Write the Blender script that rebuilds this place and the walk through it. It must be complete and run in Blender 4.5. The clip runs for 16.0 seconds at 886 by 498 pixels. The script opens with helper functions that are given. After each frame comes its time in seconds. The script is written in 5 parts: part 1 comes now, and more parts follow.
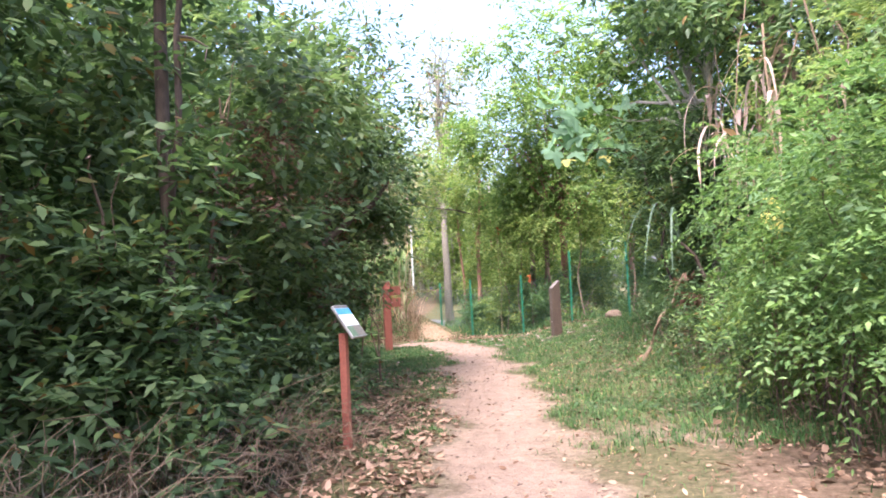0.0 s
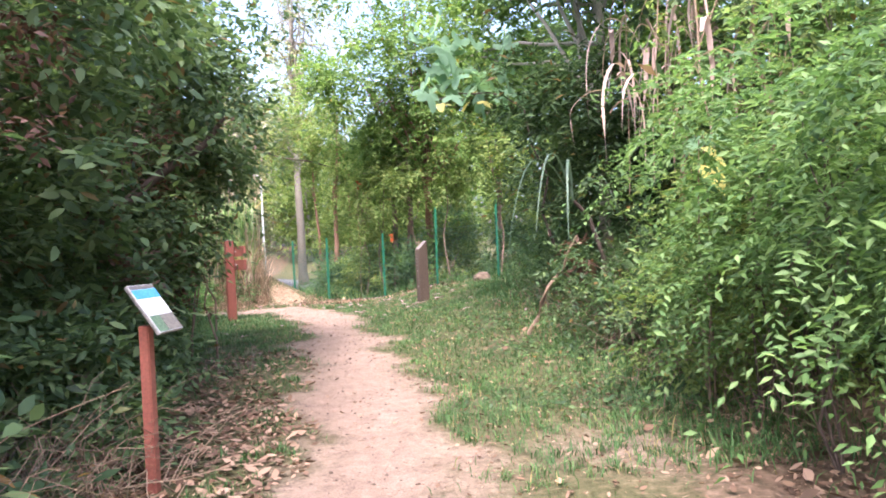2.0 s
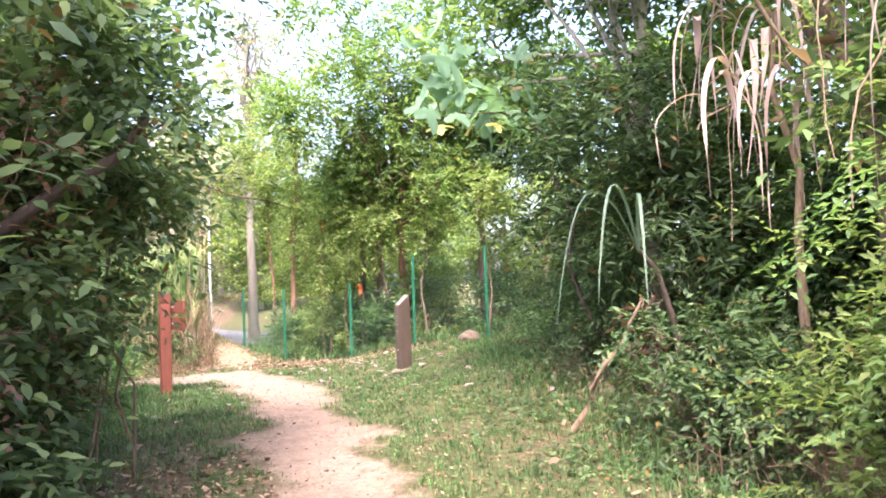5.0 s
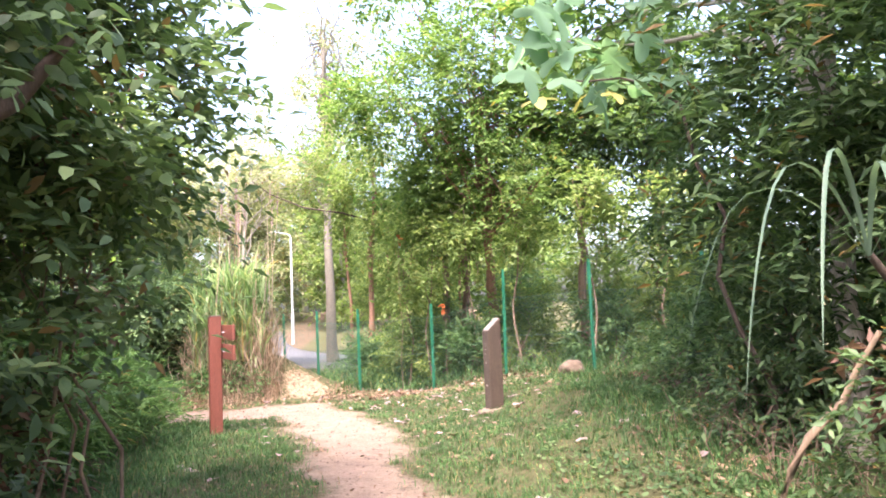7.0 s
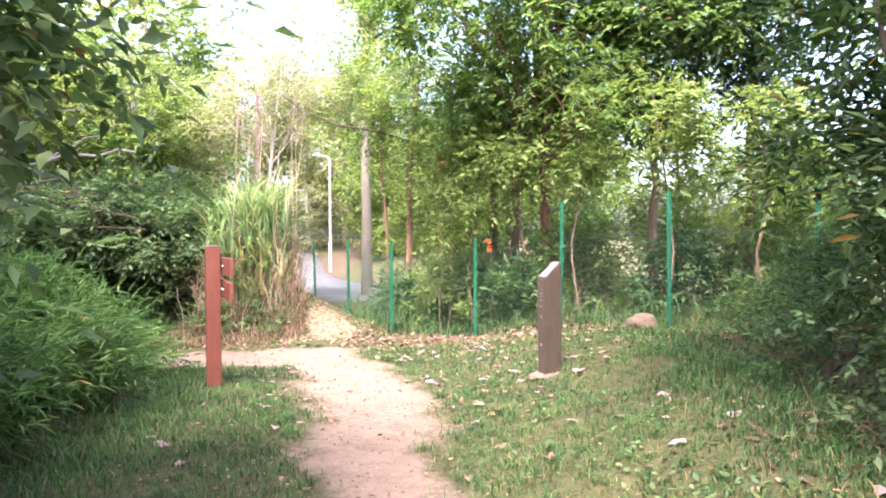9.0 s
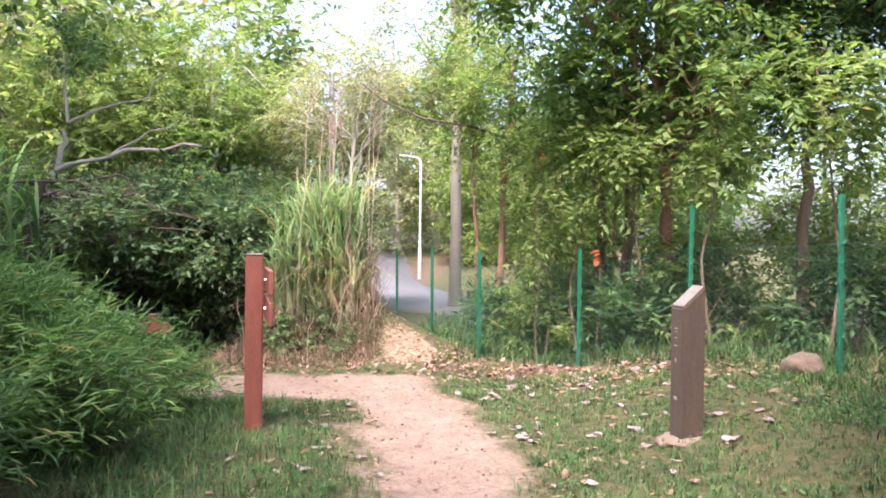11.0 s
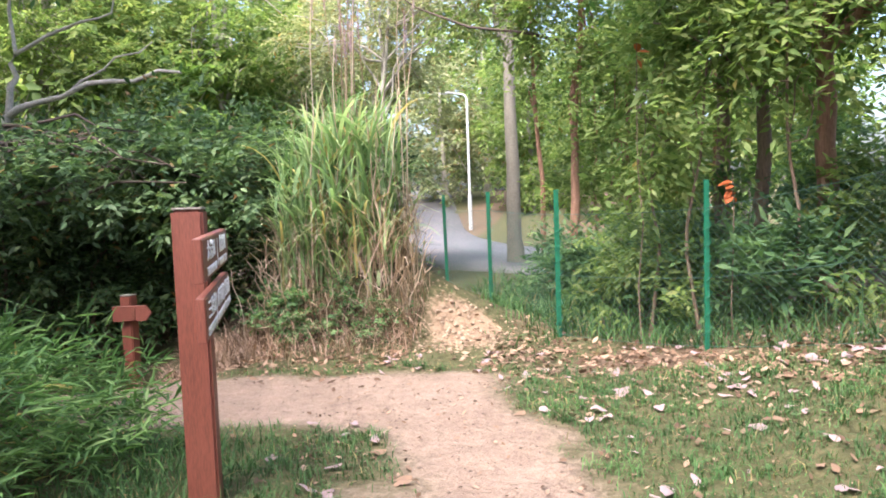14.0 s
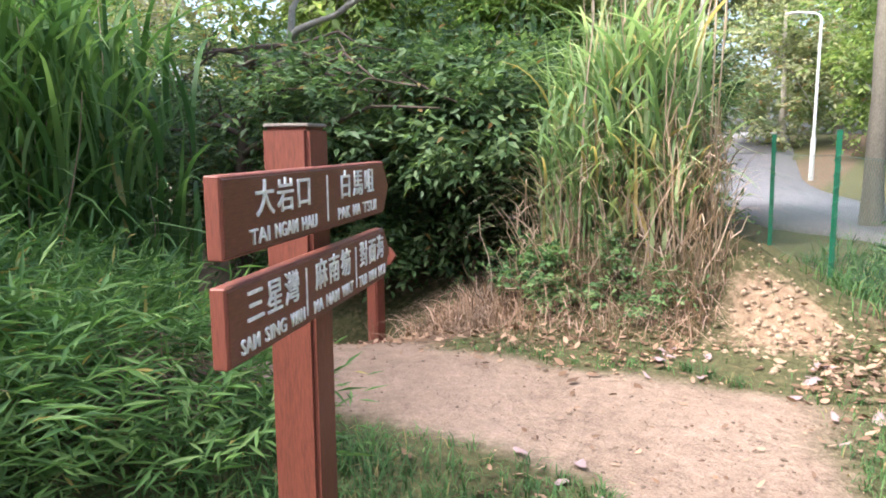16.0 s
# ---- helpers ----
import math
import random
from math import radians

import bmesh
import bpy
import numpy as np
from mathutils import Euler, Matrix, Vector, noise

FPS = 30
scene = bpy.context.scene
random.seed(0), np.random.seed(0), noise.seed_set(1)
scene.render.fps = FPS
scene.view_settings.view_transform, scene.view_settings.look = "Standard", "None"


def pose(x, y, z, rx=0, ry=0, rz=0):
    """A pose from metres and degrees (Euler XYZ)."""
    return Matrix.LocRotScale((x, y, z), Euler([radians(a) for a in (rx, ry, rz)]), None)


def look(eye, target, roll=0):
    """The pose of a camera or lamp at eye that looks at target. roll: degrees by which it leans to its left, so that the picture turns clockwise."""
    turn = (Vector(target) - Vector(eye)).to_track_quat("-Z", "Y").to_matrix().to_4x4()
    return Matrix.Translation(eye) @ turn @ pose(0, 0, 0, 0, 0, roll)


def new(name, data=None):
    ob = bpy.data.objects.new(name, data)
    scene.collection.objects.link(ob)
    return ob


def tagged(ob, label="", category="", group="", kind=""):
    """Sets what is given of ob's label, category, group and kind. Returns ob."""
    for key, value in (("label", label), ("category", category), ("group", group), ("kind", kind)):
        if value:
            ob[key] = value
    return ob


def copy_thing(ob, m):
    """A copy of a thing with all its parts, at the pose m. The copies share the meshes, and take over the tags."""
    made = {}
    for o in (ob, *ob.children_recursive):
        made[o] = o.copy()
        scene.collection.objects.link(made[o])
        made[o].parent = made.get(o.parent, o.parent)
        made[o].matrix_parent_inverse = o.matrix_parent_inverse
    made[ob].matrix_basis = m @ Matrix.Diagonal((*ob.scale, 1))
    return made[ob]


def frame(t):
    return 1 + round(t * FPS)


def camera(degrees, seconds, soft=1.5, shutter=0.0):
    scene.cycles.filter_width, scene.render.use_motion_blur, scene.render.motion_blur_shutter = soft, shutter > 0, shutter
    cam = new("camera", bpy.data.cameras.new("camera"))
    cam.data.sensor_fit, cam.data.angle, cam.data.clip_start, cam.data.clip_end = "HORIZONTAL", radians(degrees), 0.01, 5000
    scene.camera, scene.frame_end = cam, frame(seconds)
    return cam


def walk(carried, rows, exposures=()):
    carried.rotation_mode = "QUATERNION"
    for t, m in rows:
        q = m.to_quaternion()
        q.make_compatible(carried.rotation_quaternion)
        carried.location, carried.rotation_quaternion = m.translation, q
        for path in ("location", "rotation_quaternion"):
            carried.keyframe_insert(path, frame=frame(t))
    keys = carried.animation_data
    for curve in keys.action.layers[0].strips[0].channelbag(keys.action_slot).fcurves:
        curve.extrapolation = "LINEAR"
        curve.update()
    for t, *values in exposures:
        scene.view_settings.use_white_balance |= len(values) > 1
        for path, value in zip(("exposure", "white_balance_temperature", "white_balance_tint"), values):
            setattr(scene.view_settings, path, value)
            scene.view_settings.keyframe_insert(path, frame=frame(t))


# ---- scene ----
PATH = [
    (0, (1.503, 1.848, 1.144), (1.331, 3.836, 1.276), -3.0),
    (0.5, (1.476, 2.275, 1.168), (1.402, 4.272, 1.253), -3.0),
    (1, (1.447, 2.636, 1.207), (1.503, 4.634, 1.274), -3.7),
    (1.5, (1.446, 3.029, 1.227), (1.729, 5.008, 1.258), 0.7),
    (2, (1.364, 3.456, 1.249), (1.585, 5.444, 1.24), -2.8),
    (2.5, (1.304, 3.863, 1.266), (1.568, 5.845, 1.264), -4.1),
    (3, (1.244, 4.347, 1.299), (1.556, 6.322, 1.307), -3.8),
    (3.2, (1.212, 4.517, 1.307), (1.542, 6.488, 1.367), -3.9),
    (5.3, (1.094, 6.079, 1.456), (1.446, 8.043, 1.586), -2.3),
    (5.5, (1.105, 6.265, 1.463), (1.379, 8.24, 1.619), -2.1),
    (6, (1.151, 6.778, 1.465), (1.348, 8.763, 1.609), -1.8),
    (6.5, (1.239, 7.313, 1.469), (1.538, 9.288, 1.577), -1.0),
    (7, (1.319, 7.793, 1.494), (1.44, 9.782, 1.662), -2.5),
    (7.5, (1.349, 8.276, 1.544), (1.483, 10.263, 1.72), -2.8),
    (8, (1.38, 8.746, 1.561), (1.451, 10.739, 1.716), -2.4),
    (8.2, (1.382, 8.937, 1.565), (1.412, 10.935, 1.652), -1.7),
    (10.3, (1.425, 10.798, 1.649), (1.413, 12.797, 1.59), 0.2),
    (10.5, (1.421, 10.98, 1.653), (1.391, 12.979, 1.609), -0.2),
    (11, (1.348, 11.452, 1.646), (1.08, 13.434, 1.636), 0.7),
    (11.5, (1.281, 11.951, 1.669), (1.007, 13.932, 1.651), -0.2),
    (12, (1.222, 12.454, 1.636), (0.909, 14.427, 1.535), -0.1),
    (12.5, (1.139, 12.917, 1.587), (0.899, 14.899, 1.468), -1.3),
    (13, (1.032, 13.313, 1.561), (0.751, 15.29, 1.459), -1.8),
    (13.5, (0.925, 13.795, 1.556), (0.504, 15.746, 1.425), -1.2),
    (14, (0.835, 14.241, 1.567), (0.43, 16.194, 1.419), -2.1),
    (14.5, (0.825, 14.726, 1.56), (0.312, 16.642, 1.304), -2.1),
    (15, (0.769, 15.169, 1.534), (0.216, 17.069, 1.244), -2.9),
    (15.5, (0.713, 15.642, 1.532), (-0.028, 17.472, 1.214), -0.3),
    (16, (0.567, 15.996, 1.492), (-0.608, 17.588, 1.2), -0.4),
]
cam = camera(63, 16.0, soft=1.8)
EXPOSURES = [(0, 2.72, 6000, 23), (3.2, 2.76, 5900, 24), (5.3, 3.14, 6300, 24), (8.2, 3.02, 6300, 24), (10.3, 3.28, 6000, 23), (11.2, 2.5, 6100, 23), (13.5, 2.55, 6000, 17), (16, 2.55, 5950, 12)]
walk(cam, [(t, look(eye, target, roll)) for t, eye, target, roll in PATH], EXPOSURES)

# ---- world and sun: hazy daylight from behind the walker and a little left ----
SUN_EL = radians(58)
world = bpy.data.worlds.new("sky")
scene.world = world
world.use_nodes = True
wn = world.node_tree
sky = wn.nodes.new("ShaderNodeTexSky")
sky.sky_type = "NISHITA"
sky.sun_disc = False
sky.sun_elevation = SUN_EL
sky.sun_rotation = radians(180 + 19)
sky.air_density, sky.dust_density, sky.ozone_density = 1.0, 6.0, 1.0
wn.nodes["Background"].inputs[1].default_value = 0.15
wn.links.new(sky.outputs[0], wn.nodes["Background"].inputs[0])
sun = new("sun", bpy.data.lights.new("sun", "SUN"))
sun.data.energy, sun.data.angle, sun.data.color = 1.35, radians(16), (1.0, 0.94, 0.84)
sd = Vector((-0.2, -0.58, 0.98)).normalized()
sun.matrix_world = look(sd * 60, (0, 0, 0))


# ---- materials ----
def nodes_of(name):
    m = bpy.data.materials.new(name)
    m.use_nodes = True
    nt = m.node_tree
    nt.nodes.clear()
    out = nt.nodes.new("ShaderNodeOutputMaterial")
    return m, nt, out


def add(nt, kind, **values):
    n = nt.nodes.new(kind)
    for k, v in values.items():
        n.inputs[k].default_value = v
    return n


def ramp(nt, fac, stops):
    r = nt.nodes.new("ShaderNodeValToRGB")
    while len(r.color_ramp.elements) < len(stops):
        r.color_ramp.elements.new(0.5)
    for e, (p, c) in zip(r.color_ramp.elements, stops):
        e.position, e.color = p, (*c, 1)
    nt.links.new(fac, r.inputs[0])
    return r.outputs[0]


def mixc(nt, fac, a, b, mode="MIX"):
    n = nt.nodes.new("ShaderNodeMix")
    n.data_type, n.blend_type = "RGBA", mode
    for sock, v in ((n.inputs[0], fac), (n.inputs[6], a), (n.inputs[7], b)):
        if hasattr(v, "links"):
            nt.links.new(v, sock)
        elif isinstance(v, tuple):
            sock.default_value = (*v, 1)
        else:
            sock.default_value = v
    return n.outputs[2]


def noise_tex(nt, scale, detail=4.0, rough=0.6, coord=None):
    n = add(nt, "ShaderNodeTexNoise", Scale=scale, Detail=detail, Roughness=rough)
    if coord is None:
        coord = nt.nodes.new("ShaderNodeTexCoord").outputs["Object"]
    nt.links.new(coord, n.inputs["Vector"])
    return n.outputs["Fac"]


def bump(nt, height, strength, distance):
    b = add(nt, "ShaderNodeBump", Strength=strength, Distance=distance)
    nt.links.new(height, b.inputs["Height"])
    return b.outputs[0]


def leaf_material(name, dark, mid, light, through_leaf=0.35, rough=0.45, dead=None, dead_share=0.03):
    """Leaf: each leaf its own tone, patches of the plant lighter or darker, light passing through the blade."""
    m, nt, out = nodes_of(name)
    geo = nt.nodes.new("ShaderNodeNewGeometry")
    dark, mid, light = [(c[0] * 1.1, c[1] * 0.98, c[2] * 1.7) for c in (dark, mid, light)]
    stops = [(0.0, dark), (0.45, mid), (0.9, light)]
    if dead:
        stops = [(0.0, dark), (0.5, mid), (0.985 - dead_share, light), (1.0 - dead_share, dead)]
    col = ramp(nt, geo.outputs["Random Per Island"], stops)
    patch = noise_tex(nt, 1.3, 3.0)
    tone = ramp(nt, patch, [(0.3, (0.62, 0.66, 0.6)), (0.7, (1.25, 1.2, 1.0))])
    col = mixc(nt, 1.0, col, tone, "MULTIPLY")
    p = add(nt, "ShaderNodeBsdfPrincipled", Roughness=rough + 0.08)
    p.inputs["Specular IOR Level"].default_value = 0.22
    nt.links.new(col, p.inputs["Base Color"])
    tr = nt.nodes.new("ShaderNodeBsdfTranslucent")
    nt.links.new(mixc(nt, 1.0, col, (1.45, 1.5, 0.95), "MULTIPLY"), tr.inputs[0])
    mx = add(nt, "ShaderNodeMixShader", Fac=through_leaf)
    nt.links.new(p.outputs[0], mx.inputs[1])
    nt.links.new(tr.outputs[0], mx.inputs[2])
    nt.links.new(mx.outputs[0], out.inputs[0])
    return m


def solid(name, base, var, rough=0.8, scale=8.0, stretch=(1, 1, 1), bump_d=0.004, metal=0.0, fine=60.0):
    """Two-scale mottled surface with fine relief."""
    m, nt, out = nodes_of(name)
    tc = nt.nodes.new("ShaderNodeTexCoord")
    mp = nt.nodes.new("ShaderNodeMapping")
    mp.inputs["Scale"].default_value = stretch
    nt.links.new(tc.outputs["Object"], mp.inputs[0])
    big = noise_tex(nt, scale, 5.0, 0.65, mp.outputs[0])
    small = noise_tex(nt, fine, 4.0, 0.6, mp.outputs[0])
    col = ramp(nt, big, [(0.3, base), (0.7, var)])
    col = mixc(nt, 0.5, col, ramp(nt, small, [(0.3, tuple(c * 0.6 for c in base)), (0.7, tuple(min(1, c * 1.3) for c in var))]))
    p = add(nt, "ShaderNodeBsdfPrincipled", Roughness=rough, Metallic=metal)
    nt.links.new(col, p.inputs["Base Color"])
    nt.links.new(bump(nt, small, 0.6, bump_d), p.inputs["Normal"])
    nt.links.new(p.outputs[0], out.inputs[0])
    return m


LEAF_DARK = leaf_material("dark_evergreen_leaf", (0.028, 0.06, 0.017), (0.06, 0.122, 0.034), (0.125, 0.205, 0.058), 0.4, 0.38, (0.16, 0.1, 0.04), 0.02)
LEAF_MID = leaf_material("green_leaf", (0.032, 0.08, 0.022), (0.07, 0.15, 0.038), (0.14, 0.245, 0.07), 0.42, 0.45, (0.15, 0.13, 0.04), 0.004)
LEAF_THICKET = leaf_material("thicket_leaf", (0.042, 0.085, 0.025), (0.088, 0.16, 0.045), (0.165, 0.255, 0.075), 0.42, 0.4, (0.15, 0.1, 0.05), 0.025)
LEAF_LIGHT = leaf_material("yellow_green_leaf", (0.075, 0.14, 0.028), (0.14, 0.225, 0.046), (0.225, 0.305, 0.078), 0.55, 0.5, (0.19, 0.16, 0.05), 0.006)
LEAF_TREE = leaf_material("tree_leaf", (0.055, 0.12, 0.02), (0.11, 0.205, 0.036), (0.18, 0.29, 0.06), 0.5, 0.5, (0.22, 0.18, 0.04), 0.006)
# Paler than real leaves: the brightness of distant haze is put into the colour.
LEAF_HAZED = leaf_material("haze_paled_leaf", (0.13, 0.175, 0.065), (0.22, 0.27, 0.105), (0.31, 0.345, 0.15), 0.52, 0.6, (0.25, 0.17, 0.09), 0.06)
LEAF_RUST = leaf_material("dry_brown_leaf", (0.06, 0.036, 0.018), (0.11, 0.07, 0.034), (0.19, 0.13, 0.065), 0.25, 0.7)
LEAF_BAMBOO = leaf_material("bamboo_grass_leaf", (0.04, 0.1, 0.021), (0.082, 0.182, 0.037), (0.15, 0.27, 0.066), 0.4, 0.45, (0.3, 0.25, 0.1), 0.01)
GRASS = leaf_material("lawn_grass", (0.026, 0.068, 0.014), (0.048, 0.12, 0.025), (0.088, 0.175, 0.042), 0.28, 0.6, (0.22, 0.18, 0.1), 0.05)
REED = leaf_material("reed_leaf", (0.11, 0.21, 0.06), (0.2, 0.33, 0.1), (0.33, 0.44, 0.17), 0.4, 0.45, (0.4, 0.32, 0.16), 0.06)
DRY = leaf_material("dry_straw", (0.19, 0.155, 0.07), (0.33, 0.28, 0.13), (0.47, 0.41, 0.22), 0.2, 0.7)
OLD_STRAW = leaf_material("brown_matted_straw", (0.1, 0.072, 0.034), (0.2, 0.152, 0.074), (0.37, 0.3, 0.16), 0.2, 0.8)
LITTER = leaf_material("fallen_leaf", (0.06, 0.04, 0.017), (0.145, 0.102, 0.045), (0.29, 0.22, 0.105), 0.1, 0.8)
PALE_LEAF = leaf_material("pale_fallen_leaf", (0.15, 0.115, 0.07), (0.22, 0.175, 0.115), (0.32, 0.27, 0.19), 0.1, 0.7)
YELLOW_LEAF = leaf_material("yellow_leaf", (0.38, 0.34, 0.05), (0.46, 0.45, 0.09), (0.48, 0.5, 0.15), 0.35, 0.5)
ORANGE_LEAF = leaf_material("orange_leaf", (0.3, 0.08, 0.018), (0.34, 0.1, 0.022), (0.38, 0.13, 0.03), 0.25, 0.6)
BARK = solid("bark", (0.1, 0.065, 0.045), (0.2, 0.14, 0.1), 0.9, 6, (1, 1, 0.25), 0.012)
# Darker copy of the bark: shade under the leaves is put into its colour.
BARK_SHADED = solid("dark_shaded_bark", (0.045, 0.032, 0.025), (0.085, 0.06, 0.046), 0.9, 6, (1, 1, 0.25), 0.012)
BARK_RED = solid("reddish_bark", (0.16, 0.075, 0.045), (0.26, 0.15, 0.1), 0.9, 6, (1, 1, 0.25), 0.012)
BARK_PALE = solid("pale_bark", (0.23, 0.2, 0.165), (0.38, 0.345, 0.295), 0.85, 5, (1, 1, 0.5), 0.008)
PLUME = leaf_material("reed_plume", (0.2, 0.14, 0.11), (0.28, 0.21, 0.17), (0.38, 0.3, 0.25), 0.3, 0.8)
LEAF_PINNATE = leaf_material("fresh_pinnate_leaf", (0.05, 0.115, 0.024), (0.09, 0.185, 0.04), (0.15, 0.265, 0.066), 0.45, 0.4)
DEAD_STRAP = leaf_material("dead_strap_leaf", (0.22, 0.17, 0.09), (0.34, 0.28, 0.16), (0.44, 0.38, 0.24), 0.2, 0.7)
BARK_GREY = solid("grey_bark", (0.12, 0.105, 0.085), (0.21, 0.19, 0.155), 0.85, 5, (1, 1, 0.4), 0.01)
TWIG = solid("dead_twig", (0.13, 0.088, 0.056), (0.23, 0.165, 0.11), 0.9, 10, (1, 1, 0.3), 0.004)
RED_WOOD = solid("red_stained_timber", (0.12, 0.033, 0.021), (0.18, 0.054, 0.034), 0.55, 5, (6, 6, 0.6), 0.002, 0, 40)
BOARD_FACE = solid("brown_sign_face", (0.11, 0.034, 0.02), (0.165, 0.055, 0.033), 0.5, 5, (1, 0.5, 6), 0.001, 0, 30)
PALE_END = solid("weathered_post_top", (0.18, 0.155, 0.135), (0.27, 0.24, 0.21), 0.85, 14)
TOP_GREY = solid("weathered_sloping_top", (0.1, 0.085, 0.074), (0.18, 0.158, 0.14), 0.9, 14)
GREY_WOOD = solid("weathered_grey_timber", (0.026, 0.017, 0.011), (0.066, 0.044, 0.029), 0.9, 5, (7, 7, 0.6), 0.008, 0, 40)
WHITE_PAINT = solid("white_lettering", (0.74, 0.72, 0.68), (0.82, 0.8, 0.77), 0.5, 20)
RED_METAL = solid("brown_red_painted_metal", (0.2, 0.065, 0.045), (0.26, 0.09, 0.065), 0.5, 8, (1, 1, 1), 0.001)
GREEN_PAINT = solid("green_painted_steel", (0.008, 0.09, 0.05), (0.014, 0.15, 0.078), 0.5, 12, (1, 1, 0.4), 0.001)
WIRE = solid("green_coated_wire", (0.02, 0.06, 0.042), (0.04, 0.095, 0.07), 0.5, 20, (1, 1, 1), 0.0005)
POLE_WHITE = solid("galvanised_white_pole", (0.34, 0.35, 0.34), (0.43, 0.43, 0.42), 0.45, 6, (1, 1, 0.3), 0.001)
CONCRETE = solid("pinkish_concrete", (0.12, 0.08, 0.06), (0.19, 0.135, 0.105), 0.9, 9, (1, 1, 1), 0.008)
ROADMAT = solid("grey_concrete_road", (0.105, 0.1, 0.108), (0.16, 0.152, 0.158), 0.9, 0.8, (1, 1, 1), 0.004, 0, 20)
CLAY = solid("tan_clay", (0.17, 0.115, 0.075), (0.33, 0.245, 0.17), 0.95, 5, (1, 1, 1), 0.01)
ROCK = solid("tan_boulder", (0.075, 0.052, 0.036), (0.14, 0.1, 0.07), 0.95, 6, (1, 1, 1), 0.02)
PANEL_WHITE = solid("panel_white", (0.58, 0.6, 0.63), (0.66, 0.67, 0.69), 0.5, 6, (1, 1, 1), 0.0003)
PANEL_BLUE = solid("panel_blue", (0.04, 0.24, 0.5), (0.09, 0.34, 0.62), 0.5, 9, (1, 1, 1), 0.0003)
PANEL_GREEN = solid("panel_photo_green", (0.03, 0.09, 0.06), (0.13, 0.19, 0.11), 0.5, 30, (1, 1, 1), 0.0003)
PANEL_GREY = solid("panel_photo_grey", (0.07, 0.06, 0.055), (0.22, 0.2, 0.17), 0.5, 40, (1, 1, 1), 0.0003)
PANEL_INK = solid("panel_ink", (0.3, 0.32, 0.36), (0.4, 0.42, 0.45), 0.3, 30, (1, 1, 1), 0.0003)
STEEL = solid("dull_steel", (0.35, 0.34, 0.33), (0.5, 0.49, 0.47), 0.4, 30, (1, 1, 1), 0.0005, 0.8)


def ground_material():
    """Bare pinkish earth on the trod line, dark soil and moss under the grass, brown duff under the trees."""
    m, nt, out = nodes_of("trail_ground")
    at = nt.nodes.new("ShaderNodeAttribute")
    at.attribute_name = "cover"
    sep = nt.nodes.new("ShaderNodeSeparateColor")
    nt.links.new(at.outputs["Color"], sep.inputs[0])
    n1, n2, n3 = noise_tex(nt, 1.6, 5.0, 0.65), noise_tex(nt, 14.0, 6.0, 0.7), noise_tex(nt, 90.0, 3.0, 0.6)
    earth = ramp(nt, n1, [(0.35, (0.16, 0.115, 0.084)), (0.52, (0.255, 0.195, 0.15)), (0.68, (0.35, 0.278, 0.222))])
    earth = mixc(nt, 0.55, earth, ramp(nt, n2, [(0.3, (0.11, 0.072, 0.05)), (0.5, (0.25, 0.19, 0.147)), (0.7, (0.39, 0.315, 0.255))]))
    earth = mixc(nt, 0.42, earth, ramp(nt, n3, [(0.3, (0.17, 0.115, 0.08)), (0.7, (0.5, 0.4, 0.325))]))
    tread = noise_tex(nt, 4.5, 3.0, 0.55)
    earth = mixc(nt, 1.0, earth, ramp(nt, tread, [(0.3, (0.84, 0.83, 0.82)), (0.5, (0.98, 0.98, 0.98)), (0.7, (1.08, 1.08, 1.07))]), "MULTIPLY")
    soil = ramp(nt, n2, [(0.3, (0.05, 0.055, 0.022)), (0.55, (0.1, 0.1, 0.045)), (0.75, (0.19, 0.16, 0.09))])
    duff = ramp(nt, n2, [(0.3, (0.075, 0.052, 0.034)), (0.55, (0.165, 0.118, 0.08)), (0.8, (0.29, 0.21, 0.145))])
    clay = ramp(nt, n2, [(0.25, (0.17, 0.115, 0.075)), (0.5, (0.285, 0.205, 0.138)), (0.75, (0.39, 0.3, 0.215))])

    def edge(sock, lo, hi):
        a = nt.nodes.new("ShaderNodeMath")
        a.operation = "MULTIPLY_ADD"
        nt.links.new(n2, a.inputs[0])
        a.inputs[1].default_value = 0.7
        nt.links.new(sock, a.inputs[2])
        r = nt.nodes.new("ShaderNodeMapRange")
        r.interpolation_type = "SMOOTHSTEP"
        r.inputs[1].default_value, r.inputs[2].default_value = lo, hi
        nt.links.new(a.outputs[0], r.inputs[0])
        return r.outputs[0]

    col = mixc(nt, edge(sep.outputs[1], 0.65, 0.95), soil, duff)
    col = mixc(nt, edge(sep.outputs[0], 0.45, 1.35), col, earth)
    col = mixc(nt, edge(sep.outputs[2], 0.6, 0.95), col, clay)
    p = add(nt, "ShaderNodeBsdfPrincipled", Roughness=0.95)
    p.inputs["Specular IOR Level"].default_value = 0.2
    col = mixc(nt, 1.0, col, (0.79, 0.75, 0.735), "MULTIPLY")
    nt.links.new(col, p.inputs["Base Color"])
    nt.links.new(bump(nt, n2, 1.0, 0.045), p.inputs["Normal"])
    nt.links.new(p.outputs[0], out.inputs[0])
    return m


GROUND = ground_material()


